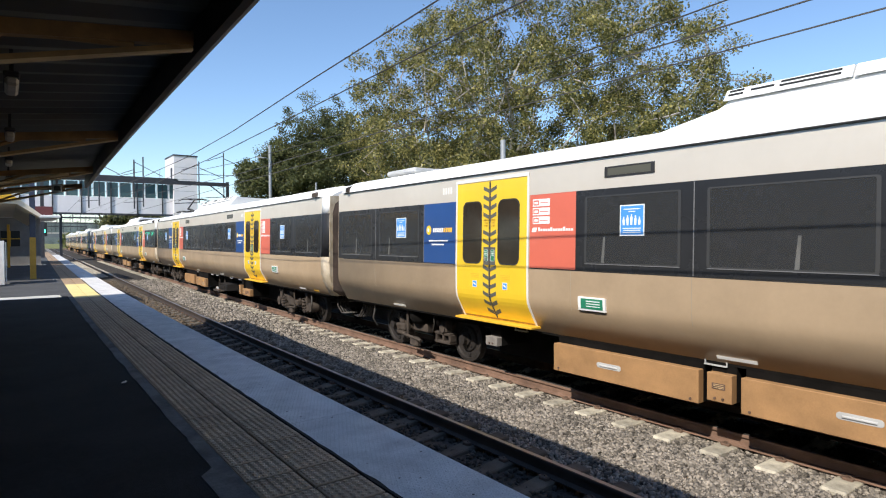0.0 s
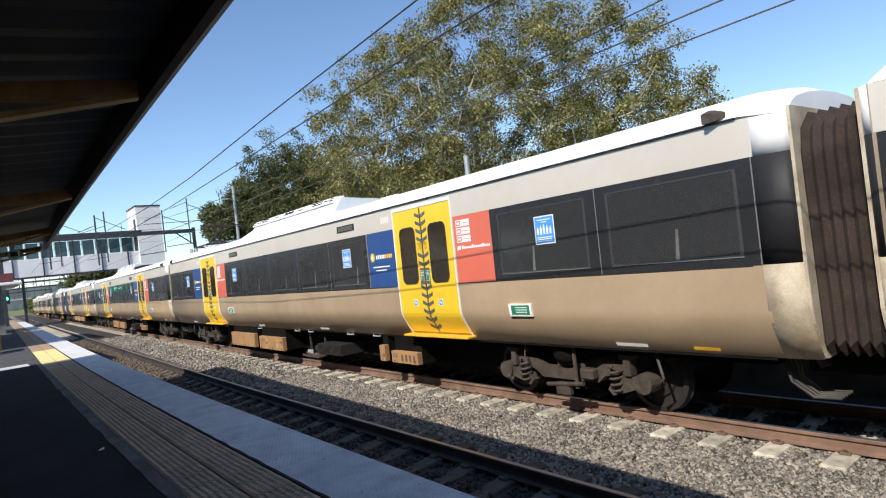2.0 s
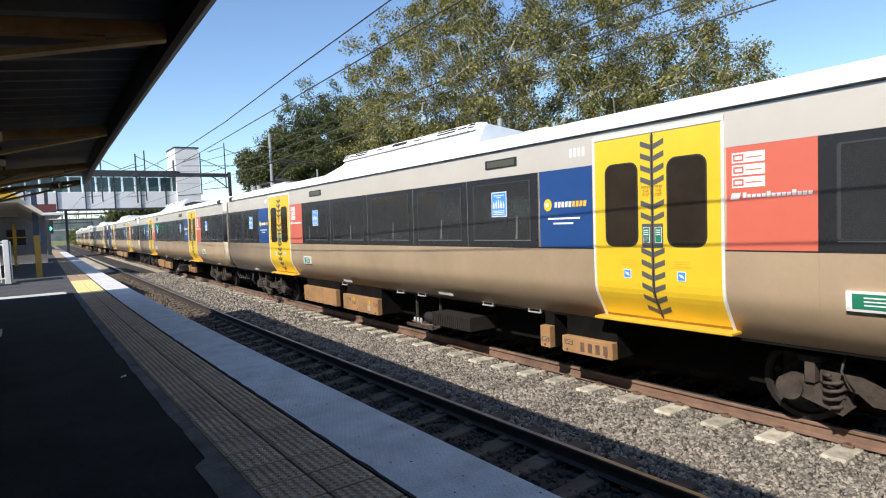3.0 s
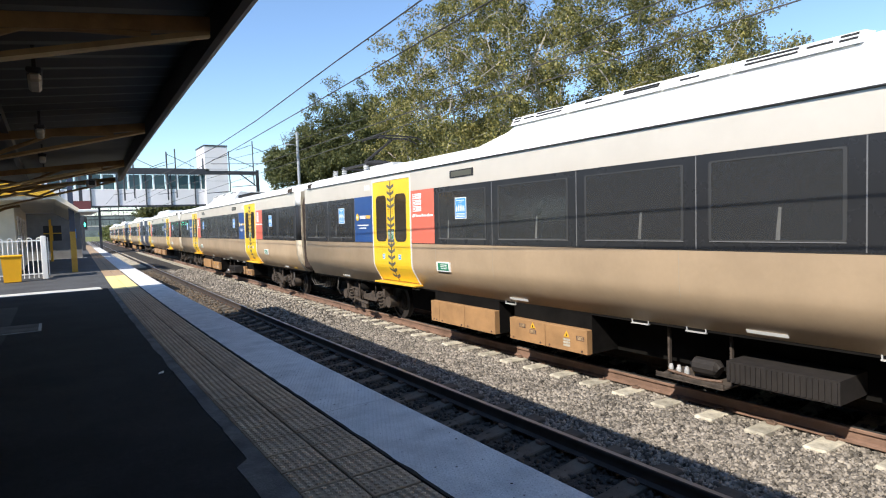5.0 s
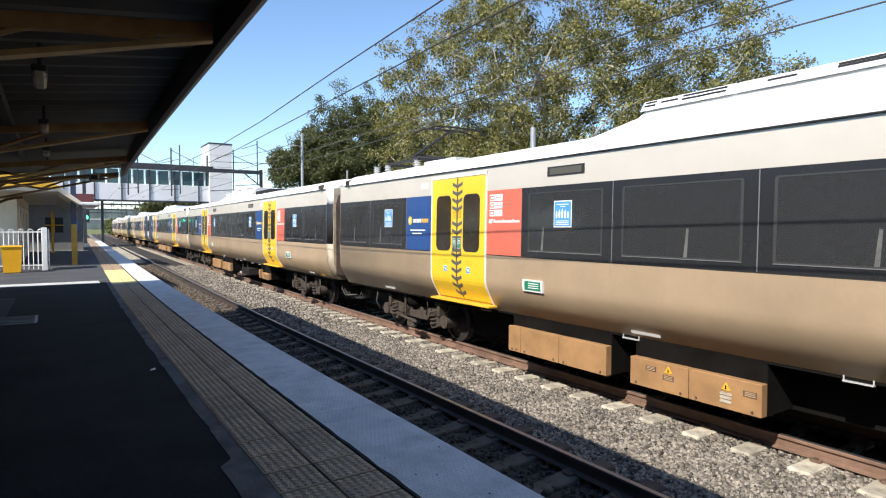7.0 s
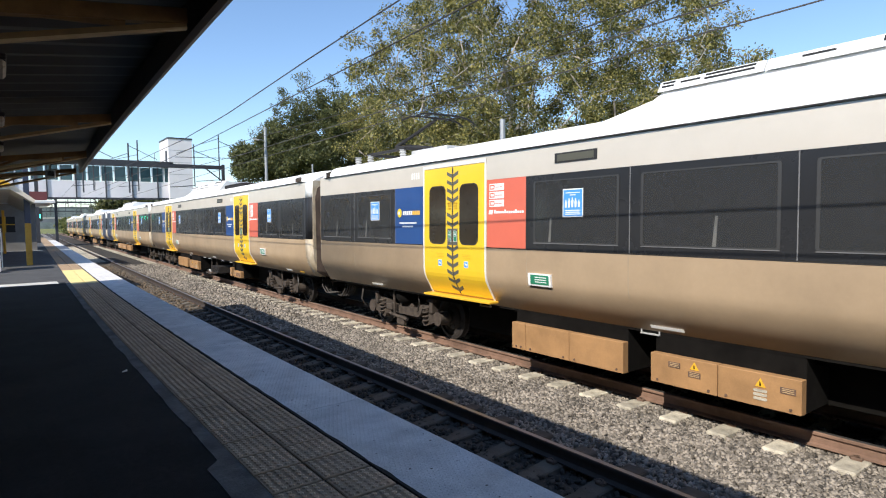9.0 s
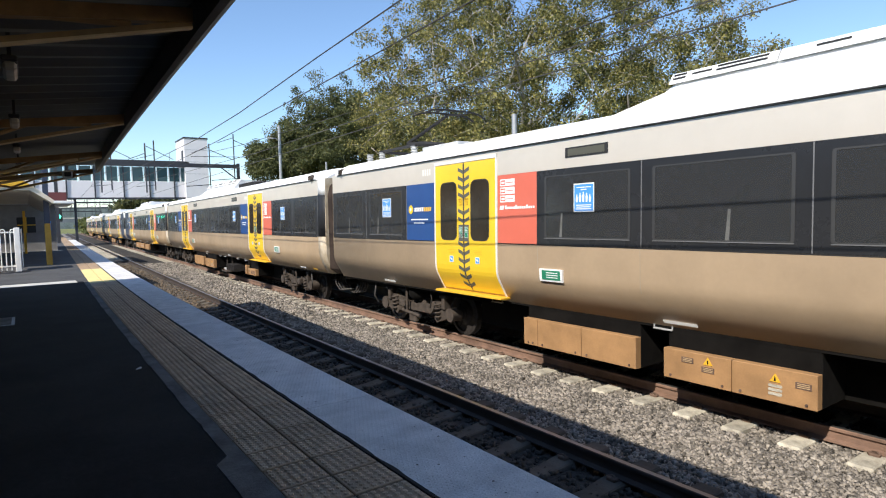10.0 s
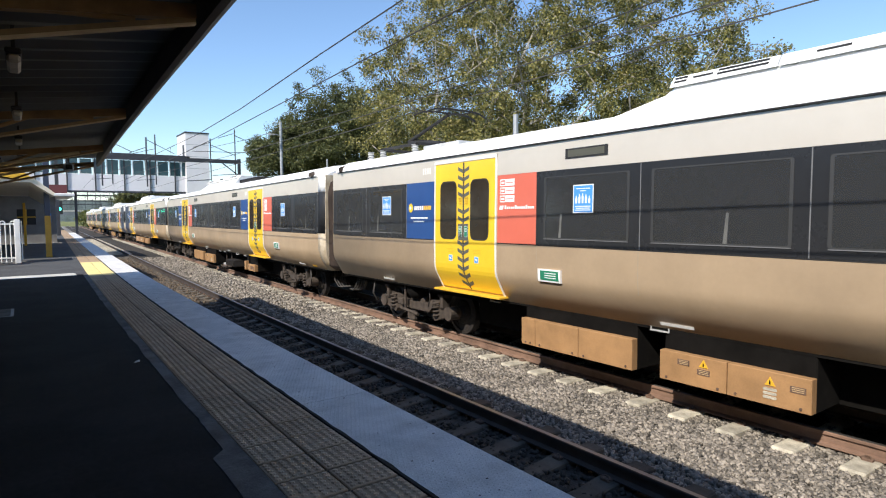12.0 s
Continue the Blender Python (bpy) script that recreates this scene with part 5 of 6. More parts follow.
def make_fence(x0, x1, y, h):
    f = thing("picket_fence", "white steel fence with looped tops across the platform", "fence", at=pose(0, y, 0))
    for z in (0.16, h - 0.12):
        part("rail", boxes((x0, x1, -0.02, 0.02, z, z + 0.045)), "white", f)
    x = x0 + 0.06
    while x < x1 - 0.22:
        bm = bmesh.new()
        pts = [(x, 0, 0.05), (x, 0, h - 0.07)] + [(x + 0.065 - 0.065 * math.cos(a), 0, h - 0.07 + 0.065 * math.sin(a)) for a in (math.pi * q / 6 for q in range(1, 7))] + [(x + 0.13, 0, 0.05)]
        part("picket_loop", tube(bm, pts, 0.017, 6), "white", f)
        x += 0.26
    part("gate_post", boxes((x1 - 0.16, x1, -0.1, 0.1, 0, h + 0.05), bevel=0.012), "white", f)
    part("gate_leaf", boxes((x1 + 0.02, x1 + 0.05, 0.1, 1.3, 0.1, h), bevel=0.008), "white", f)
    return f


make_fence(-4.6, -0.12, 23.6, 1.38)
bin_ = thing("rubbish_bin", "yellow plastic bin standing at the white fence", "bin", at=pose(-1.05, 22.9, 0))
part("body", loft(bmesh.new(), [[(-w, -w, z), (w, -w, z), (w, w, z), (-w, w, z)] for w, z in ((0.22, 0.02), (0.26, 0.78), (0.27, 0.80))]), "binyellow", bin_)
part("lid", boxes((-0.29, 0.29, -0.29, 0.29, 0.80, 0.86), bevel=0.02), "binyellow", bin_)
post = thing("canopy_post", "dark blue and ochre painted steel post on the platform", "post", at=pose(0.72, 26.5, 0))
part("column", boxes((-0.09, 0.09, -0.09, 0.09, 1.55, 3.9), bevel=0.01), "bluepost", post, "dark blue upper post")
# the shade on the foot is put into its darker ochre
part("painted_foot", boxes((-0.095, 0.095, -0.095, 0.095, 0, 1.55), bevel=0.01), "dullochre", post, "ochre painted lower post")

# station building with an awning
b = thing("station_building", "cream station building with ochre gabled awning", "building", at=pose(bx(0, 30) - 0.2, 0, 0))
part("wall", boxes((-7, -1.5, 27.0, 40.0, 0, 3.3)), "cream", b)
part("roof", loft(bmesh.new(), [[(-7.4, y, 3.3), (-4.6, y, 4.4), (-1.8, y, 3.54), (-1.8, y, 3.4), (-7.3, y, 3.2)] for y in (25.3, 40.4)]), "farroof", b, "brownish roof")
part("awning", loft(bmesh.new(), [[(-9.0, y, 3.0), (-3.0, y, 3.52), (-0.85, y, 3.47), (0.5, y, 2.36), (0.45, y, 2.26), (-0.2, y, 2.72), (-9.0, y, 2.72), (-9.0, y, 2.8)] for y in (25.2, 40.2)]), "cream", b, "cream awning")
part("awning_fascia", prism(bmesh.new(), [(-5.6, 2.85), (-0.12, 2.85), (-0.88, 3.44), (-5.6, 3.5)], "y", 25.12, 25.2), "ochre", b, "ochre painted awning end")
for y in (28.6, 31.2, 34.5, 37.2):
    w = part("window" if y != 31.2 else "door", boxes((-1.52, -1.47, y, y + 0.95, 0.95 if y != 31.2 else 0.05, 2.15)), "gutter", b)
    part("trim", boxes((-1.49, -1.45, y - 0.08, y, 0.9 if y != 31.2 else 0.0, 2.25), (-1.49, -1.45, y + 0.95, y + 1.03, 0.9 if y != 31.2 else 0.0, 2.25), (-1.49, -1.45, y, y + 0.95, 2.15, 2.25)), "white", w)
g = thing("grey_kiosk", "grey platform building with dark barred window", "building", at=pose(bx(0.0, 42), 42, 0))
part("wall", boxes((-5.0, 0.55, 0, 6.5, 0, 2.75)), "kiosk", g)
part("roof", boxes((-5.3, 1.5, -0.8, 7.0, 2.75, 2.92), bevel=0.03), "white", g, "pale flat roof slab")
w = part("window", boxes((-1.35, -0.45, -0.03, 0.02, 1.1, 2.0)), "gutter", g)
part("mullion", boxes((-0.93, -0.88, -0.05, -0.03, 1.1, 2.0), (-1.35, -0.45, -0.05, -0.03, 1.52, 1.57)), "ochre", w)
part("notice", boxes((0.1, 0.3, -0.03, 0.0, 1.2, 1.75)), "signblue", g)
ys_ = thing("yellow_post", "slim ochre yellow post in front of a grey wall", "post", at=pose(bx(-0.9, 39), 39, 0))
part("pole", boxes((-0.06, 0.06, -0.06, 0.06, 0, 2.3), bevel=0.01), "ochre", ys_)
sgn = thing("maroon_sign_board", "long maroon board on the roof of the grey kiosk", "sign", at=pose(bx(-0.1, 44), 44, 0))
part("board", boxes((-1.6, 1.3, -0.05, 0.05, 2.93, 3.55), bevel=0.01), "maroon", sgn)
part("lower_band", boxes((-1.6, 1.3, -0.07, -0.05, 2.92, 3.0)), "white", sgn)

# ---- the footbridge with its lift tower ----
FY = 85.0
br = thing("footbridge", "covered footbridge with pale panels and green tinted windows", "footbridge", at=pose(0, FY, 0))
zb, zw0, zw1, zr = 4.75, 6.85, 8.85, 9.35
part("deck_panel", boxes((-3.0, 18.2, 0, 0.12, zb, zw0), (-3.0, 18.2, 3.0, 3.12, zb, zw0)), "bridgewall", br, "pale lavender-grey side panels")
part("deck", boxes((-3.0, 18.2, 0.12, 3.0, zb, zb + 0.3)), "gantry", br)
part("bottom_beam", boxes((-3.0, 18.2, -0.06, 0.0, zb - 0.12, zb + 0.12)), "gantry", br)
part("roof", boxes((-3.4, 18.5, -0.6, 3.6, zr, zr + 0.28), (-3.2, 18.3, -0.25, 0.0, zw1, zr)), "gantry", br, "dark flat roof")
x = -3.0
while x < 17.9:
    wn_ = part("window", boxes((x + 0.12, x + 1.34, 0.05, 0.08, zw0 + 0.12, zw1 - 0.05)), "bridgeglass", br)
    part("window_frame", boxes((x, x + 0.12, -0.02, 0.14, zw0, zw1), (x + 0.12, x + 1.34, -0.01, 0.12, zw0, zw0 + 0.12)), "white", wn_)
    x += 1.46
for x in (1.2, 4.4, 7.4, 10.6, 13.6, 16.6):
    part("brace", boxes((x, x + 0.14, -0.14, 0.0, zb - 0.1, zr)), "gantry", br)
for x in (0.2, 3.0, 5.2):
    part("pier", boxes((x, x + 0.3, 1.2, 1.5, -1.0, zb)), "gantry", br)
tw = thing("lift_tower", "tall pale panelled lift tower beside the railway", "tower", at=pose(18.0, FY - 0.6, 0))
part("shaft", boxes((0, 2.98, 0, 5.2, -1.2, 12.7)), "bridgewall", tw)
part("cap", boxes((-0.06, 3.04, -0.06, 5.26, 12.7, 12.88)), "gantry", tw, "dark roof edge")
for k in range(1, 8):
    part("panel_joint", boxes((0.0, 2.98, -0.012, 0.0, 1.6 * k - 0.02, 1.6 * k + 0.02)), "steel", tw)
part("louvre", boxes((-0.03, 0.0, 0.8, 1.8, 9.3, 11.2)), "gantry", tw)

# ---- overhead line ----
def make_portal(y, x0, x1, h, label):
    p = thing("overhead_line_portal", label, "gantry", "overhead line portals", at=pose(0, y, 0))
    for x in (x0, x1):
        part("mast", boxes((x - 0.13, x + 0.13, -0.13, 0.13, -1.1, h + 0.3)), "gantry", p)
    part("beam", boxes((x0, x1, -0.14, 0.14, h - 0.18, h + 0.18)), "gantry", p)
    part("knee_brace", rod((x1, 0, h - 1.4), (x1 - 1.7, 0, h - 0.1), 0.06, 6), "gantry", p)
    for xt in (bx(X_T1, y), bx(X_T2, y)):
        part("drop_arm", rod((xt + 1.2, 0, h - 2.4), (xt + 1.2, 0, h + 2.2), 0.06, 6), "gantry", p)
        bm = bmesh.new()
        tube(bm, [(xt + 1.2, 0, h - 0.7), (xt - 0.2, 0, h - 1.15)], 0.025, 6)
        tube(bm, [(xt + 1.2, 0, h - 1.9), (xt - 0.4, 0, h - 2.05)], 0.025, 6)
        tube(bm, [(xt + 1.2, 0, h + 0.9), (xt - 0.9, 0, h + 0.3)], 0.025, 6)
        part("cantilever", bm, "gantry", p)
    # the far side's own pair of posts with stays and registration arms
    for x, za, zb in ((x1 - 2.7, h - 1.9, h + 2.15), (x1 - 0.35, h - 1.3, h + 3.2)):
        part("drop_post", rod((x, 0, za), (x, 0, zb), 0.055, 6), "gantry", p)
        part("stay", rod((x, 0, zb - 0.6), (x + 2.3, 0, zb - 1.5), 0.035, 5), "gantry", p)
        part("stay", rod((x, 0, zb - 0.35), (x - 1.6, 0, zb - 0.95), 0.03, 5), "gantry", p)
        part("registration_arm", rod((x, 0, za + 0.1), (x - 2.2, 0, za - 0.1), 0.035, 5), "gantry", p)
    part("cross_tie", rod((x1 - 4.4, 0, h + 0.85), (x1 + 4.2, 0, h + 1.05), 0.03, 5), "gantry", p)
    for x in (x0 + 3.4, x0 + 7.0):
        part("beam_post", rod((x, 0, h - 2.6), (x, 0, h + 1.9), 0.07, 6), "gantry", p)
        part("stay", rod((x, 0, h + 1.7), (x + 2.4, 0, h + 0.5), 0.03, 5), "gantry", p)
        part("stay", rod((x, 0, h + 1.0), (x - 1.4, 0, h + 0.4), 0.03, 5), "gantry", p)
    return p


make_portal(60.0, 2.4, 17.75, 6.9, "dark steel overhead line portal spanning the tracks")
make_portal(104.0, -1.0, 18.5, 6.6, "distant dark steel overhead line portal")
for y_, x_ in ((150.0, 20.0), (196.0, 21.0), (245.0, 23.0)):
    make_portal(y_, -1.0, x_, 6.4, "distant dark steel overhead line portal")


def wire_run(name, x, pts, r, label):
    bm = bmesh.new()
    tube(bm, [(bx(x, y), y, z) for y, z in pts], r, 5)
    return solid(name, bm, "wire", label, "cable")


wire_run("contact_wire", 3.50, [(-20, 3.55), (0, 3.50), (4.4, 3.44), (8, 3.36), (14, 3.26), (24, 3.28), (60, 3.7), (150, 3.8)], 0.008, "thin dark contact wire above the platform track")
cat1 = wire_run("catenary_wire", 3.50, [(-20, 4.35), (-4, 4.05), (4, 3.90), (8, 3.76), (12, 3.60), (16, 3.56), (24, 3.72), (40, 4.2), (60, 5.0), (104, 4.8), (150, 5.0)], 0.009, "dark catenary wire above the platform track")
wire_run("contact_wire", 7.40, [(-20, 3.84), (0, 3.84), (12, 3.84), (24, 3.84), (60, 3.9), (150, 3.9)], 0.011, "thin dark contact wire above the train")
wire_run("catenary_wire", 7.40, [(-20, 4.3), (0, 4.18), (12, 4.12), (24, 4.2), (40, 4.6), (60, 5.2), (150, 5.2)], 0.012, "dark catenary wire above the train")
wire_run("feeder_cable", 13.5, [(-20, 8.0), (0, 7.2), (10, 6.9), (24, 6.8), (48, 7.6), (60, 8.2)], 0.02, "dark overhead feeder cable")
for y in (20, 26, 33, 40):
    zc = np.interp(y, [-4, 4, 8, 12, 16, 24, 40], [4.05, 3.90, 3.76, 3.60, 3.56, 3.72, 4.2])
    part("dropper", rod((bx(3.50, y), y, 3.32), (bx(3.50, y), y, float(zc)), 0.006, 4), "wire", cat1)

# ---- lamp posts beyond the train ----
def make_lamp(x, y, top, arm, group, thick=0.1):
    p = thing("street_lamp", "grey steel lamp post behind the railway", "lamp post", group, at=pose(x, y, -1.2))
    part("pole", tube(bmesh.new(), [(0, 0, 0), (0, 0, top + 1.2)], [thick, thick * 0.75], 10), "steel", p)
    part("arm", tube(bmesh.new(), [(0, 0, top - 0.05), (-arm * 0.5, -arm * 0.3, top + 0.1), (-arm, -arm * 0.5, top + 0.05)], 0.04, 6), "steel", p)
    part("luminaire", boxes((-arm - 0.3, -arm + 0.2, -arm * 0.5 - 0.12, -arm * 0.5 + 0.12, top - 0.01, top + 0.09), bevel=0.03), "greywall", p)
    return p


make_lamp(17.7, 48.0, 9.3, 0.9, "lamp posts", 0.15)
make_lamp(20.9, 46.0, 6.2, 0.9, "lamp posts")
make_lamp(11.0, 12.0, 4.15, 0.6, "lamp posts")
# signal far down the line
sig = thing("railway_signal", "railway signal showing green beside the platform", "signal", at=pose(bx(1.0, 75), 75, 0))
part("post", rod((0, 0, 0), (0, 0, 3.0), 0.07, 8), "gantry", sig)
hd_ = part("head", boxes((-0.35, 0.35, -0.12, 0.12, 1.9, 3.3), bevel=0.04), "gutter", sig)
part("lamp", prism(bmesh.new(), [(0.22 * math.cos(t), 2.45 + 0.22 * math.sin(t)) for t in (k * math.pi / 6 for k in range(12))], "y", -0.16, -0.12), "green_light", hd_, "lit green lamp")


# ---- trees ----
def leaf_cloud(name, centres, radii, count, size, material, parent, seed, droop=0.2):
    """Many small folded leaves round twig ends: one mesh."""
    rng = np.random.default_rng(seed)
    idx = rng.integers(0, len(centres), count)
    c, r = np.array(centres)[idx], np.array(radii)[idx]
    d = rng.normal(size=(count, 3))
    d /= np.linalg.norm(d, axis=1)[:, None]
    p = c + d * (r * rng.random(count) ** 0.45)[:, None] * np.array([1, 1, 0.75])
    n = rng.normal(size=(count, 3)) + np.array([0, 0, 0.5])
    n /= np.linalg.norm(n, axis=1)[:, None]
    a = np.cross(n, rng.normal(size=(count, 3)))
    a /= np.linalg.norm(a, axis=1)[:, None]
    a[:, 2] -= droop
    b = np.cross(n, a)
    s = size * rng.uniform(0.6, 1.3, count)
    v = np.stack([p, p + (a * 0.5 + b * 0.32 + n * 0.1) * s[:, None], p + a * s[:, None], p + (a * 0.5 - b * 0.32 + n * 0.1) * s[:, None]], 1).reshape(-1, 3)
    me = bpy.data.meshes.new(name)
    me.vertices.add(count * 4)
    me.vertices.foreach_set("co", v.reshape(-1))
    me.loops.add(count * 4)
    me.loops.foreach_set("vertex_index", np.arange(count * 4, dtype=np.int32))
    me.polygons.add(count)
    me.polygons.foreach_set("loop_start", np.arange(0, count * 4, 4, dtype=np.int32))
    me.update(calc_edges=True)
    me.materials.append(M[material])
    ob = new(name, me)
    ob.parent = parent
    return ob


def make_tree(name, label, at, trunk, dome, trunk_r, seed, leaf, bark, leaves, leaf_size, forks, clump, fill, reach, lean=(0.0, 0.0), dense=False):
    """A tree that grows to the surface of an uneven dome: dome is its middle height and its radii along x, y, z."""
    rng = random.Random(seed)
    t = thing(name, label, "tree", at=pose(*at))
    wood = bmesh.new()
    tips = []
    cz_, rx, ry, rz = dome

    def depth_in(p):
        bulge = 1 + 0.16 * noise.noise((p.x * 0.35 + seed, p.y * 0.35, p.z * 0.35))
        dz = p.z - cz_
        return math.sqrt(((p.x - lean[0]) / rx) ** 2 + ((p.y - lean[1]) / ry) ** 2 + (dz / (rz if dz > 0 else rz * 0.72)) ** 2) / bulge

    def limb(p, d, length, r, depth):
        pts, rr = [p], [r]
        for k in range(4):
            d = (d + Vector((rng.uniform(-.25, .25), rng.uniform(-.25, .25), rng.uniform(-0.08, .18)))).normalized()
            q = pts[-1] + d * length / 4
            if depth and depth_in(q) > 1:
                break
            pts.append(q)
            rr.append(r * (1 - 0.13 * (k + 1)))
        if len(pts) > 1:
            tube(wood, pts, rr, 8 if depth < 2 else 5, caps=depth == 0)
        if depth >= 2:
            tips.append(pts[-1])
            tips.append(pts[len(pts) // 2])
        if depth == 5 or len(pts) < 3:
            return
        n = forks if depth == 0 else rng.choice((2, 3, 3)) if depth < 4 else 2
        for k in range(n):
            az = 2 * math.pi * (k + rng.uniform(-0.3, 0.3)) / n
            out = Vector((math.cos(az), math.sin(az), 0))
            up = rng.uniform(0.1, 1.3) if depth == 0 else rng.uniform(-0.2, 0.6)
            nd = (d * (0.45 if depth == 0 else 0.75) + out * (0.95 if depth == 0 else 0.75) + Vector((0, 0, up * 0.6))).normalized()
            ln = reach * rng.uniform(0.38, 0.5) if depth == 0 else length * rng.uniform(0.62, 0.82)
            limb(pts[-1] if depth == 0 or k else pts[max(1, len(pts) - 2)], nd, ln, rr[-1] * rng.uniform(0.55, 0.72), depth + 1)

    limb(Vector((0, 0, 0)), Vector((0.03, 0.02, 1)), trunk, trunk_r, 0)
    pts = [tuple(p) for p in tips]
    # twigs that fill the crown, each growing from the nearest wood, the inner ones first
    wish = []
    while len(wish) < fill:
        d = Vector((rng.gauss(0, 1), rng.gauss(0, 1), rng.gauss(0.15, 0.8))).normalized()
        bulge = 1 + 0.14 * noise.noise((d.x * 2.2 + seed, d.y * 2.2, d.z * 2.2)) + 0.08 * noise.noise((d.x * 6, d.y * 6 + seed, d.z * 6))
        p = Vector((lean[0] + d.x * rx * bulge, lean[1] + d.y * ry * bulge, cz_ + d.z * bulge * (rz if d.z > 0 else rz * 0.72)))
        q = Vector((*lean, cz_)).lerp(p, rng.random() ** 0.42)
        if q.z > trunk * 0.6:
            wish.append(q)
    tip_xyz = np.array(pts)
    wish.sort(key=lambda q: float(np.linalg.norm(tip_xyz - np.array(q), axis=1).min()))
    for q in wish:
        gap = np.linalg.norm(tip_xyz - np.array(q), axis=1)
        n = int(gap.argmin())
        if gap[n] > 2.4:
            continue
        near = Vector(tip_xyz[n])
        bend = near.lerp(q, 0.5) + Vector((rng.uniform(-0.2, 0.2), rng.uniform(-0.2, 0.2), rng.uniform(-0.05, 0.2))) * gap[n]
        tube(wood, [near, bend, q], [0.024, 0.018, 0.009], 4, caps=False)
        pts += [tuple(q), tuple(bend)] if dense else [tuple(q)]
        tip_xyz = np.vstack([tip_xyz, np.array(q), np.array(bend)])
    # most of the leaves sit on the outer twigs
    pts = pts[:len(tips):2] + pts[len(tips):] if dense else pts
    part("trunk", closed(wood), bark, t, "branching trunk", smooth=True)
    rad = [clump * rng.uniform(0.55, 1.3) for _ in pts]
    leaf_cloud("crown", pts, rad, leaves, leaf_size, leaf, t, seed)
    return t


make_tree("broadleaf_tree", "large spreading tree with sparse yellow-green leaves and pale branches", (16.6, 18.6, -1.2), 2.7, (4.6, 8.0, 9.8, 8.1), 0.45, 5, "leaf", "bark", 430000, 0.086, 11, 0.5, 1500, 14.8, (1.2, -1.1), True)
make_tree("evergreen_tree", "dense dark green tree beyond the railway", (25.4, 52.6, -1.2), 3.5, (8.2, 5.0, 5.2, 9.6), 0.45, 9, "leaf_dark", "darkbark", 120000, 0.17, 8, 0.75, 240, 10.0)
make_tree("evergreen_tree", "dark green tree crowding a taller one", (21.4, 52.0, -1.2), 4.5, (8.8, 2.6, 3.0, 6.6), 0.3, 12, "leaf_dark", "darkbark", 55000, 0.17, 6, 0.7, 160, 7.0)
make_tree("evergreen_tree", "slim dark green tree at the edge of a grove", (18.6, 52.6, -1.2), 5.0, (7.6, 2.0, 2.2, 4.0), 0.22, 27, "leaf_dark", "darkbark", 26000, 0.17, 5, 0.6, 90, 4.6)
make_tree("broadleaf_tree", "leafy tree behind the lift tower", (16.0, 104.0, -1.2), 2.2, (4.4, 4.5, 4.5, 3.6), 0.3, 15, "leaf_dark", "darkbark", 7000, 0.5, 6, 1.2, 20, 6.0)
make_tree("broadleaf_tree", "olive green tree behind the large spreading tree", (29.0, 38.0, -1.2), 3.0, (5.0, 6.0, 6.5, 5.2), 0.35, 19, "leaf", "bark", 26000, 0.26, 7, 1.2, 40, 8.5)

# distance: bushes, far buildings, hills
rngf = random.Random(21)
hedge_pts = [(bx(8.5, y) + rngf.uniform(0, 6), y, rngf.uniform(-0.6, 3.2)) for y in range(150, 260, 2) for _ in range(3)]
hg = thing("bushes", "yellow-green bushes beside the distant track", "bushes", kind="stuff")
leaf_cloud("leaves", hedge_pts, [1.4] * len(hedge_pts), 9000, 0.7, "leaf_far", hg, 31)
for k, (x, y, w, d, h) in enumerate(((-18, 120, 12, 14, 6.5), (30, 190, 16, 12, 6.5), (48, 130, 14, 12, 6), (40, 60, 12, 10, 5), (62, 40, 14, 14, 6))):
    h_ = thing("far_building", "distant pale low building with a brownish roof", "building", "far buildings", at=pose(x, y, -1.2))
    part("wall", boxes((0, w, 0, d, 0, h)), "farwall", h_)
    part("roof", prism(bmesh.new(), [(-0.4, h), (w / 2, h + 1.6), (w + 0.4, h)], "y", -0.4, d + 0.4), "farroof", h_)
    for q in range(3):
        part("window", boxes((w * (0.15 + 0.27 * q), w * (0.28 + 0.27 * q), -0.05, 0.02, h * 0.35, h * 0.65)), "gutter", h_)
rb = thing("road_bridge", "long grey road bridge far behind the station", "bridge", at=pose(0, 330, 0))
part("deck", boxes((-120, 160, 0, 8, 3.0, 4.7)), "haze", rb)
part("parapet", boxes((-120, 160, -0.1, 0.0, 4.7, 5.3)), "farwall", rb, "pale parapet")
for x in (-40, -18, 0.5, 26, 50):
    part("pier", boxes((x, x + 1, 2, 5, -1.2, 3.0)), "haze", rb)
bm = bmesh.new()
secs = []
for k in range(41):
    a = radians(-100 + 5 * k)
    r = 900
    secs.append([(r * math.sin(a), r * math.cos(a), -3), (r * math.sin(a), r * math.cos(a), 23 + 9 * noise.noise((k * 0.35, 3, 0)))])
loft(bm, secs, closed=False)
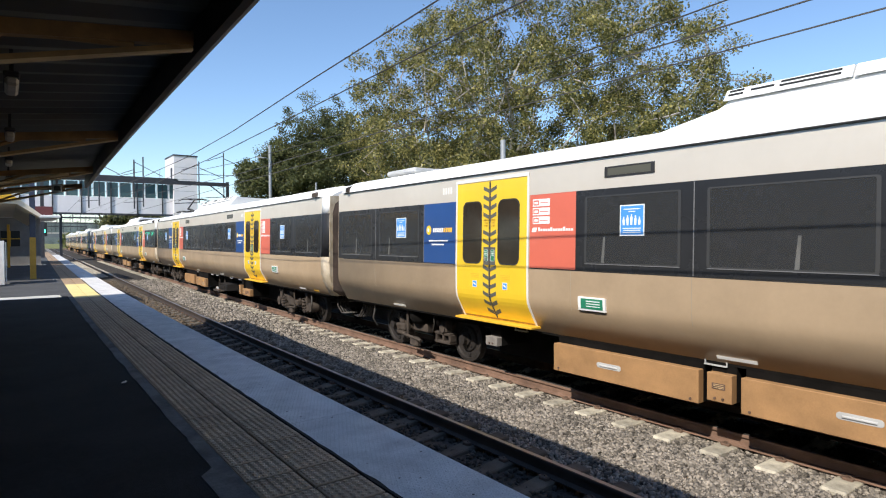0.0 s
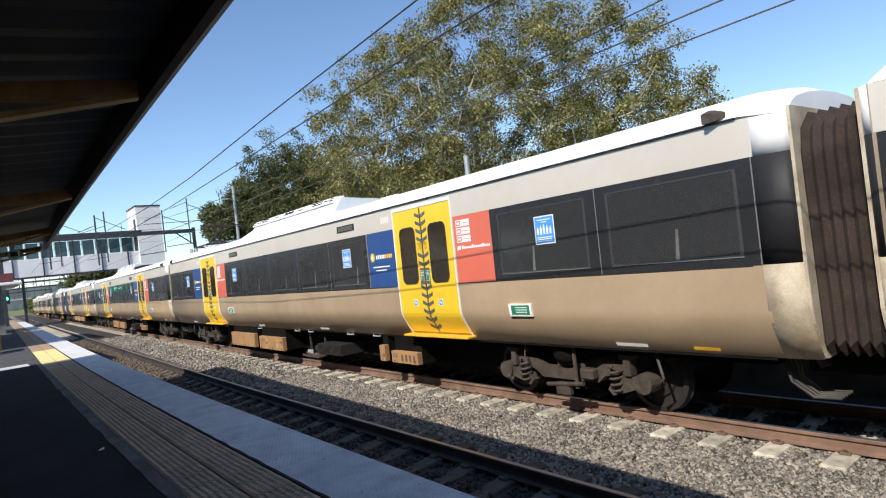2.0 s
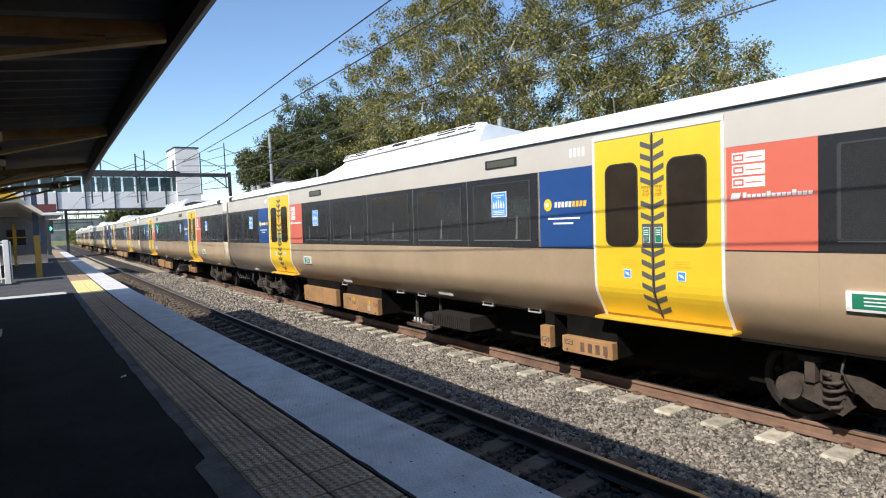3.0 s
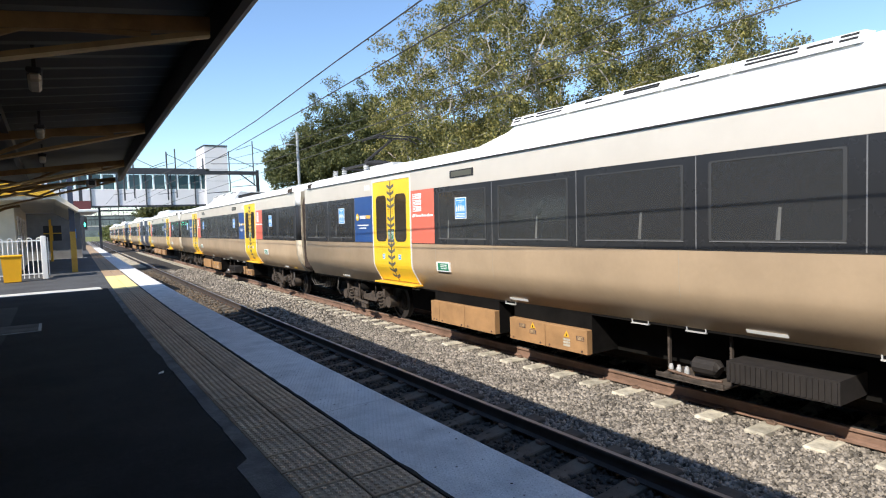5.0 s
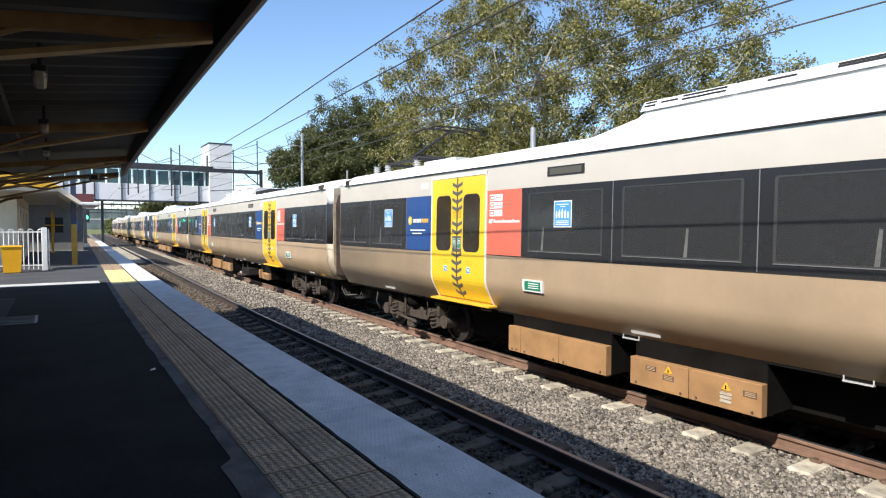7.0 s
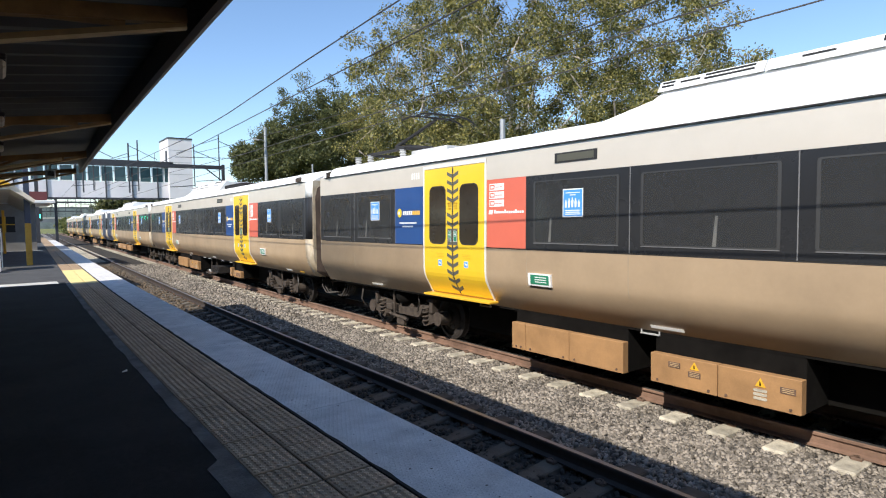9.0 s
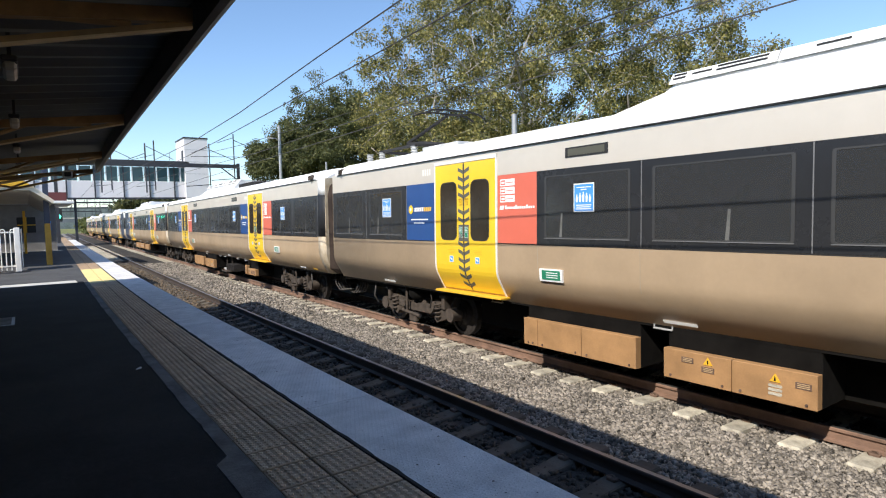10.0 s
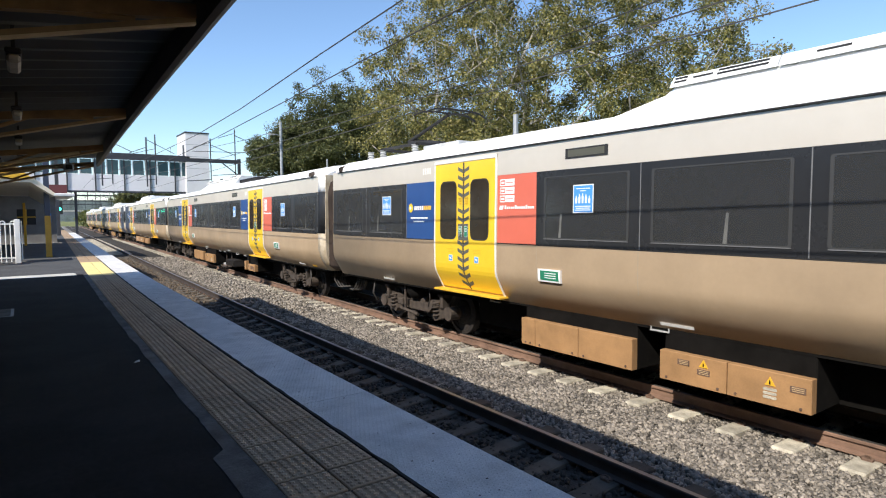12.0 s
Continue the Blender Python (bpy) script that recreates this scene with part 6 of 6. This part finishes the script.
solid("hills_backdrop", bm, "hill", "low wooded hills on the horizon", "backdrop", kind="structure")


# ---- what moves ----
RUN = [(0.0, 24.64), (0.5, 21.55), (1.0, 18.75), (1.5, 16.2), (2.0, 13.9), (2.5, 11.75), (3.0, 9.85), (3.5, 8.18), (4.0, 6.78), (4.5, 5.62),
       (5.0, 4.70), (5.5, 3.94), (6.0, 3.25), (6.5, 2.60), (7.0, 2.10), (7.5, 1.75), (8.0, 1.55), (8.5, 1.47), (9.0, 1.46), (12.0, 1.46)]


def run(t):
    """Where the second car's middle stands at t seconds."""
    k = max(i for i in range(len(RUN)) if RUN[i][0] <= t + 1e-9)
    if k >= len(RUN) - 2:
        return RUN[-1][1]
    (t0, s0), (t1, s1) = RUN[k], RUN[k + 1]
    slope = lambda i: 0.0 if i >= len(RUN) - 2 else (RUN[i + 1][1] - RUN[i - 1][1]) / (RUN[i + 1][0] - RUN[i - 1][0]) if i else -6.4
    q, h = (t - t0) / (t1 - t0), t1 - t0
    return (2 * q ** 3 - 3 * q * q + 1) * s0 + (q ** 3 - 2 * q * q + q) * h * slope(k) + (3 * q * q - 2 * q ** 3) * s1 + (q ** 3 - q * q) * h * slope(k + 1)


def motions():
    times = [0.1 * k for k in range(0, 91)] + [12.0]
    fine_times = [k / 15 for k in range(0, 136)] + [12.0]
    for k, car in enumerate(CARS):
        rows = []
        for t in times:
            y = run(t) + PITCH * (k - 1)
            # the car rides on its two bogies
            ya, yb = y - 8.9, y + 8.9
            xa, xb = bx(X_T2, ya), bx(X_T2, yb)
            rows.append((t, pose((xa + xb) / 2, y, RAIL_Z, 0, 0, -math.degrees(math.atan2(xb - xa, yb - ya)))))
        walk(car, rows)
        for ob in car.children_recursive:
            if ob.name.startswith("wheelset"):
                flip = -1 if ob.parent.matrix_basis.to_3x3()[0][0] < 0 else 1
                v = ob.matrix_basis.translation.y
                walk(ob, [(t, pose(0, v, 0.42, flip * math.degrees((RUN[0][1] - run(t)) / 0.42))) for t in fine_times])


motions()
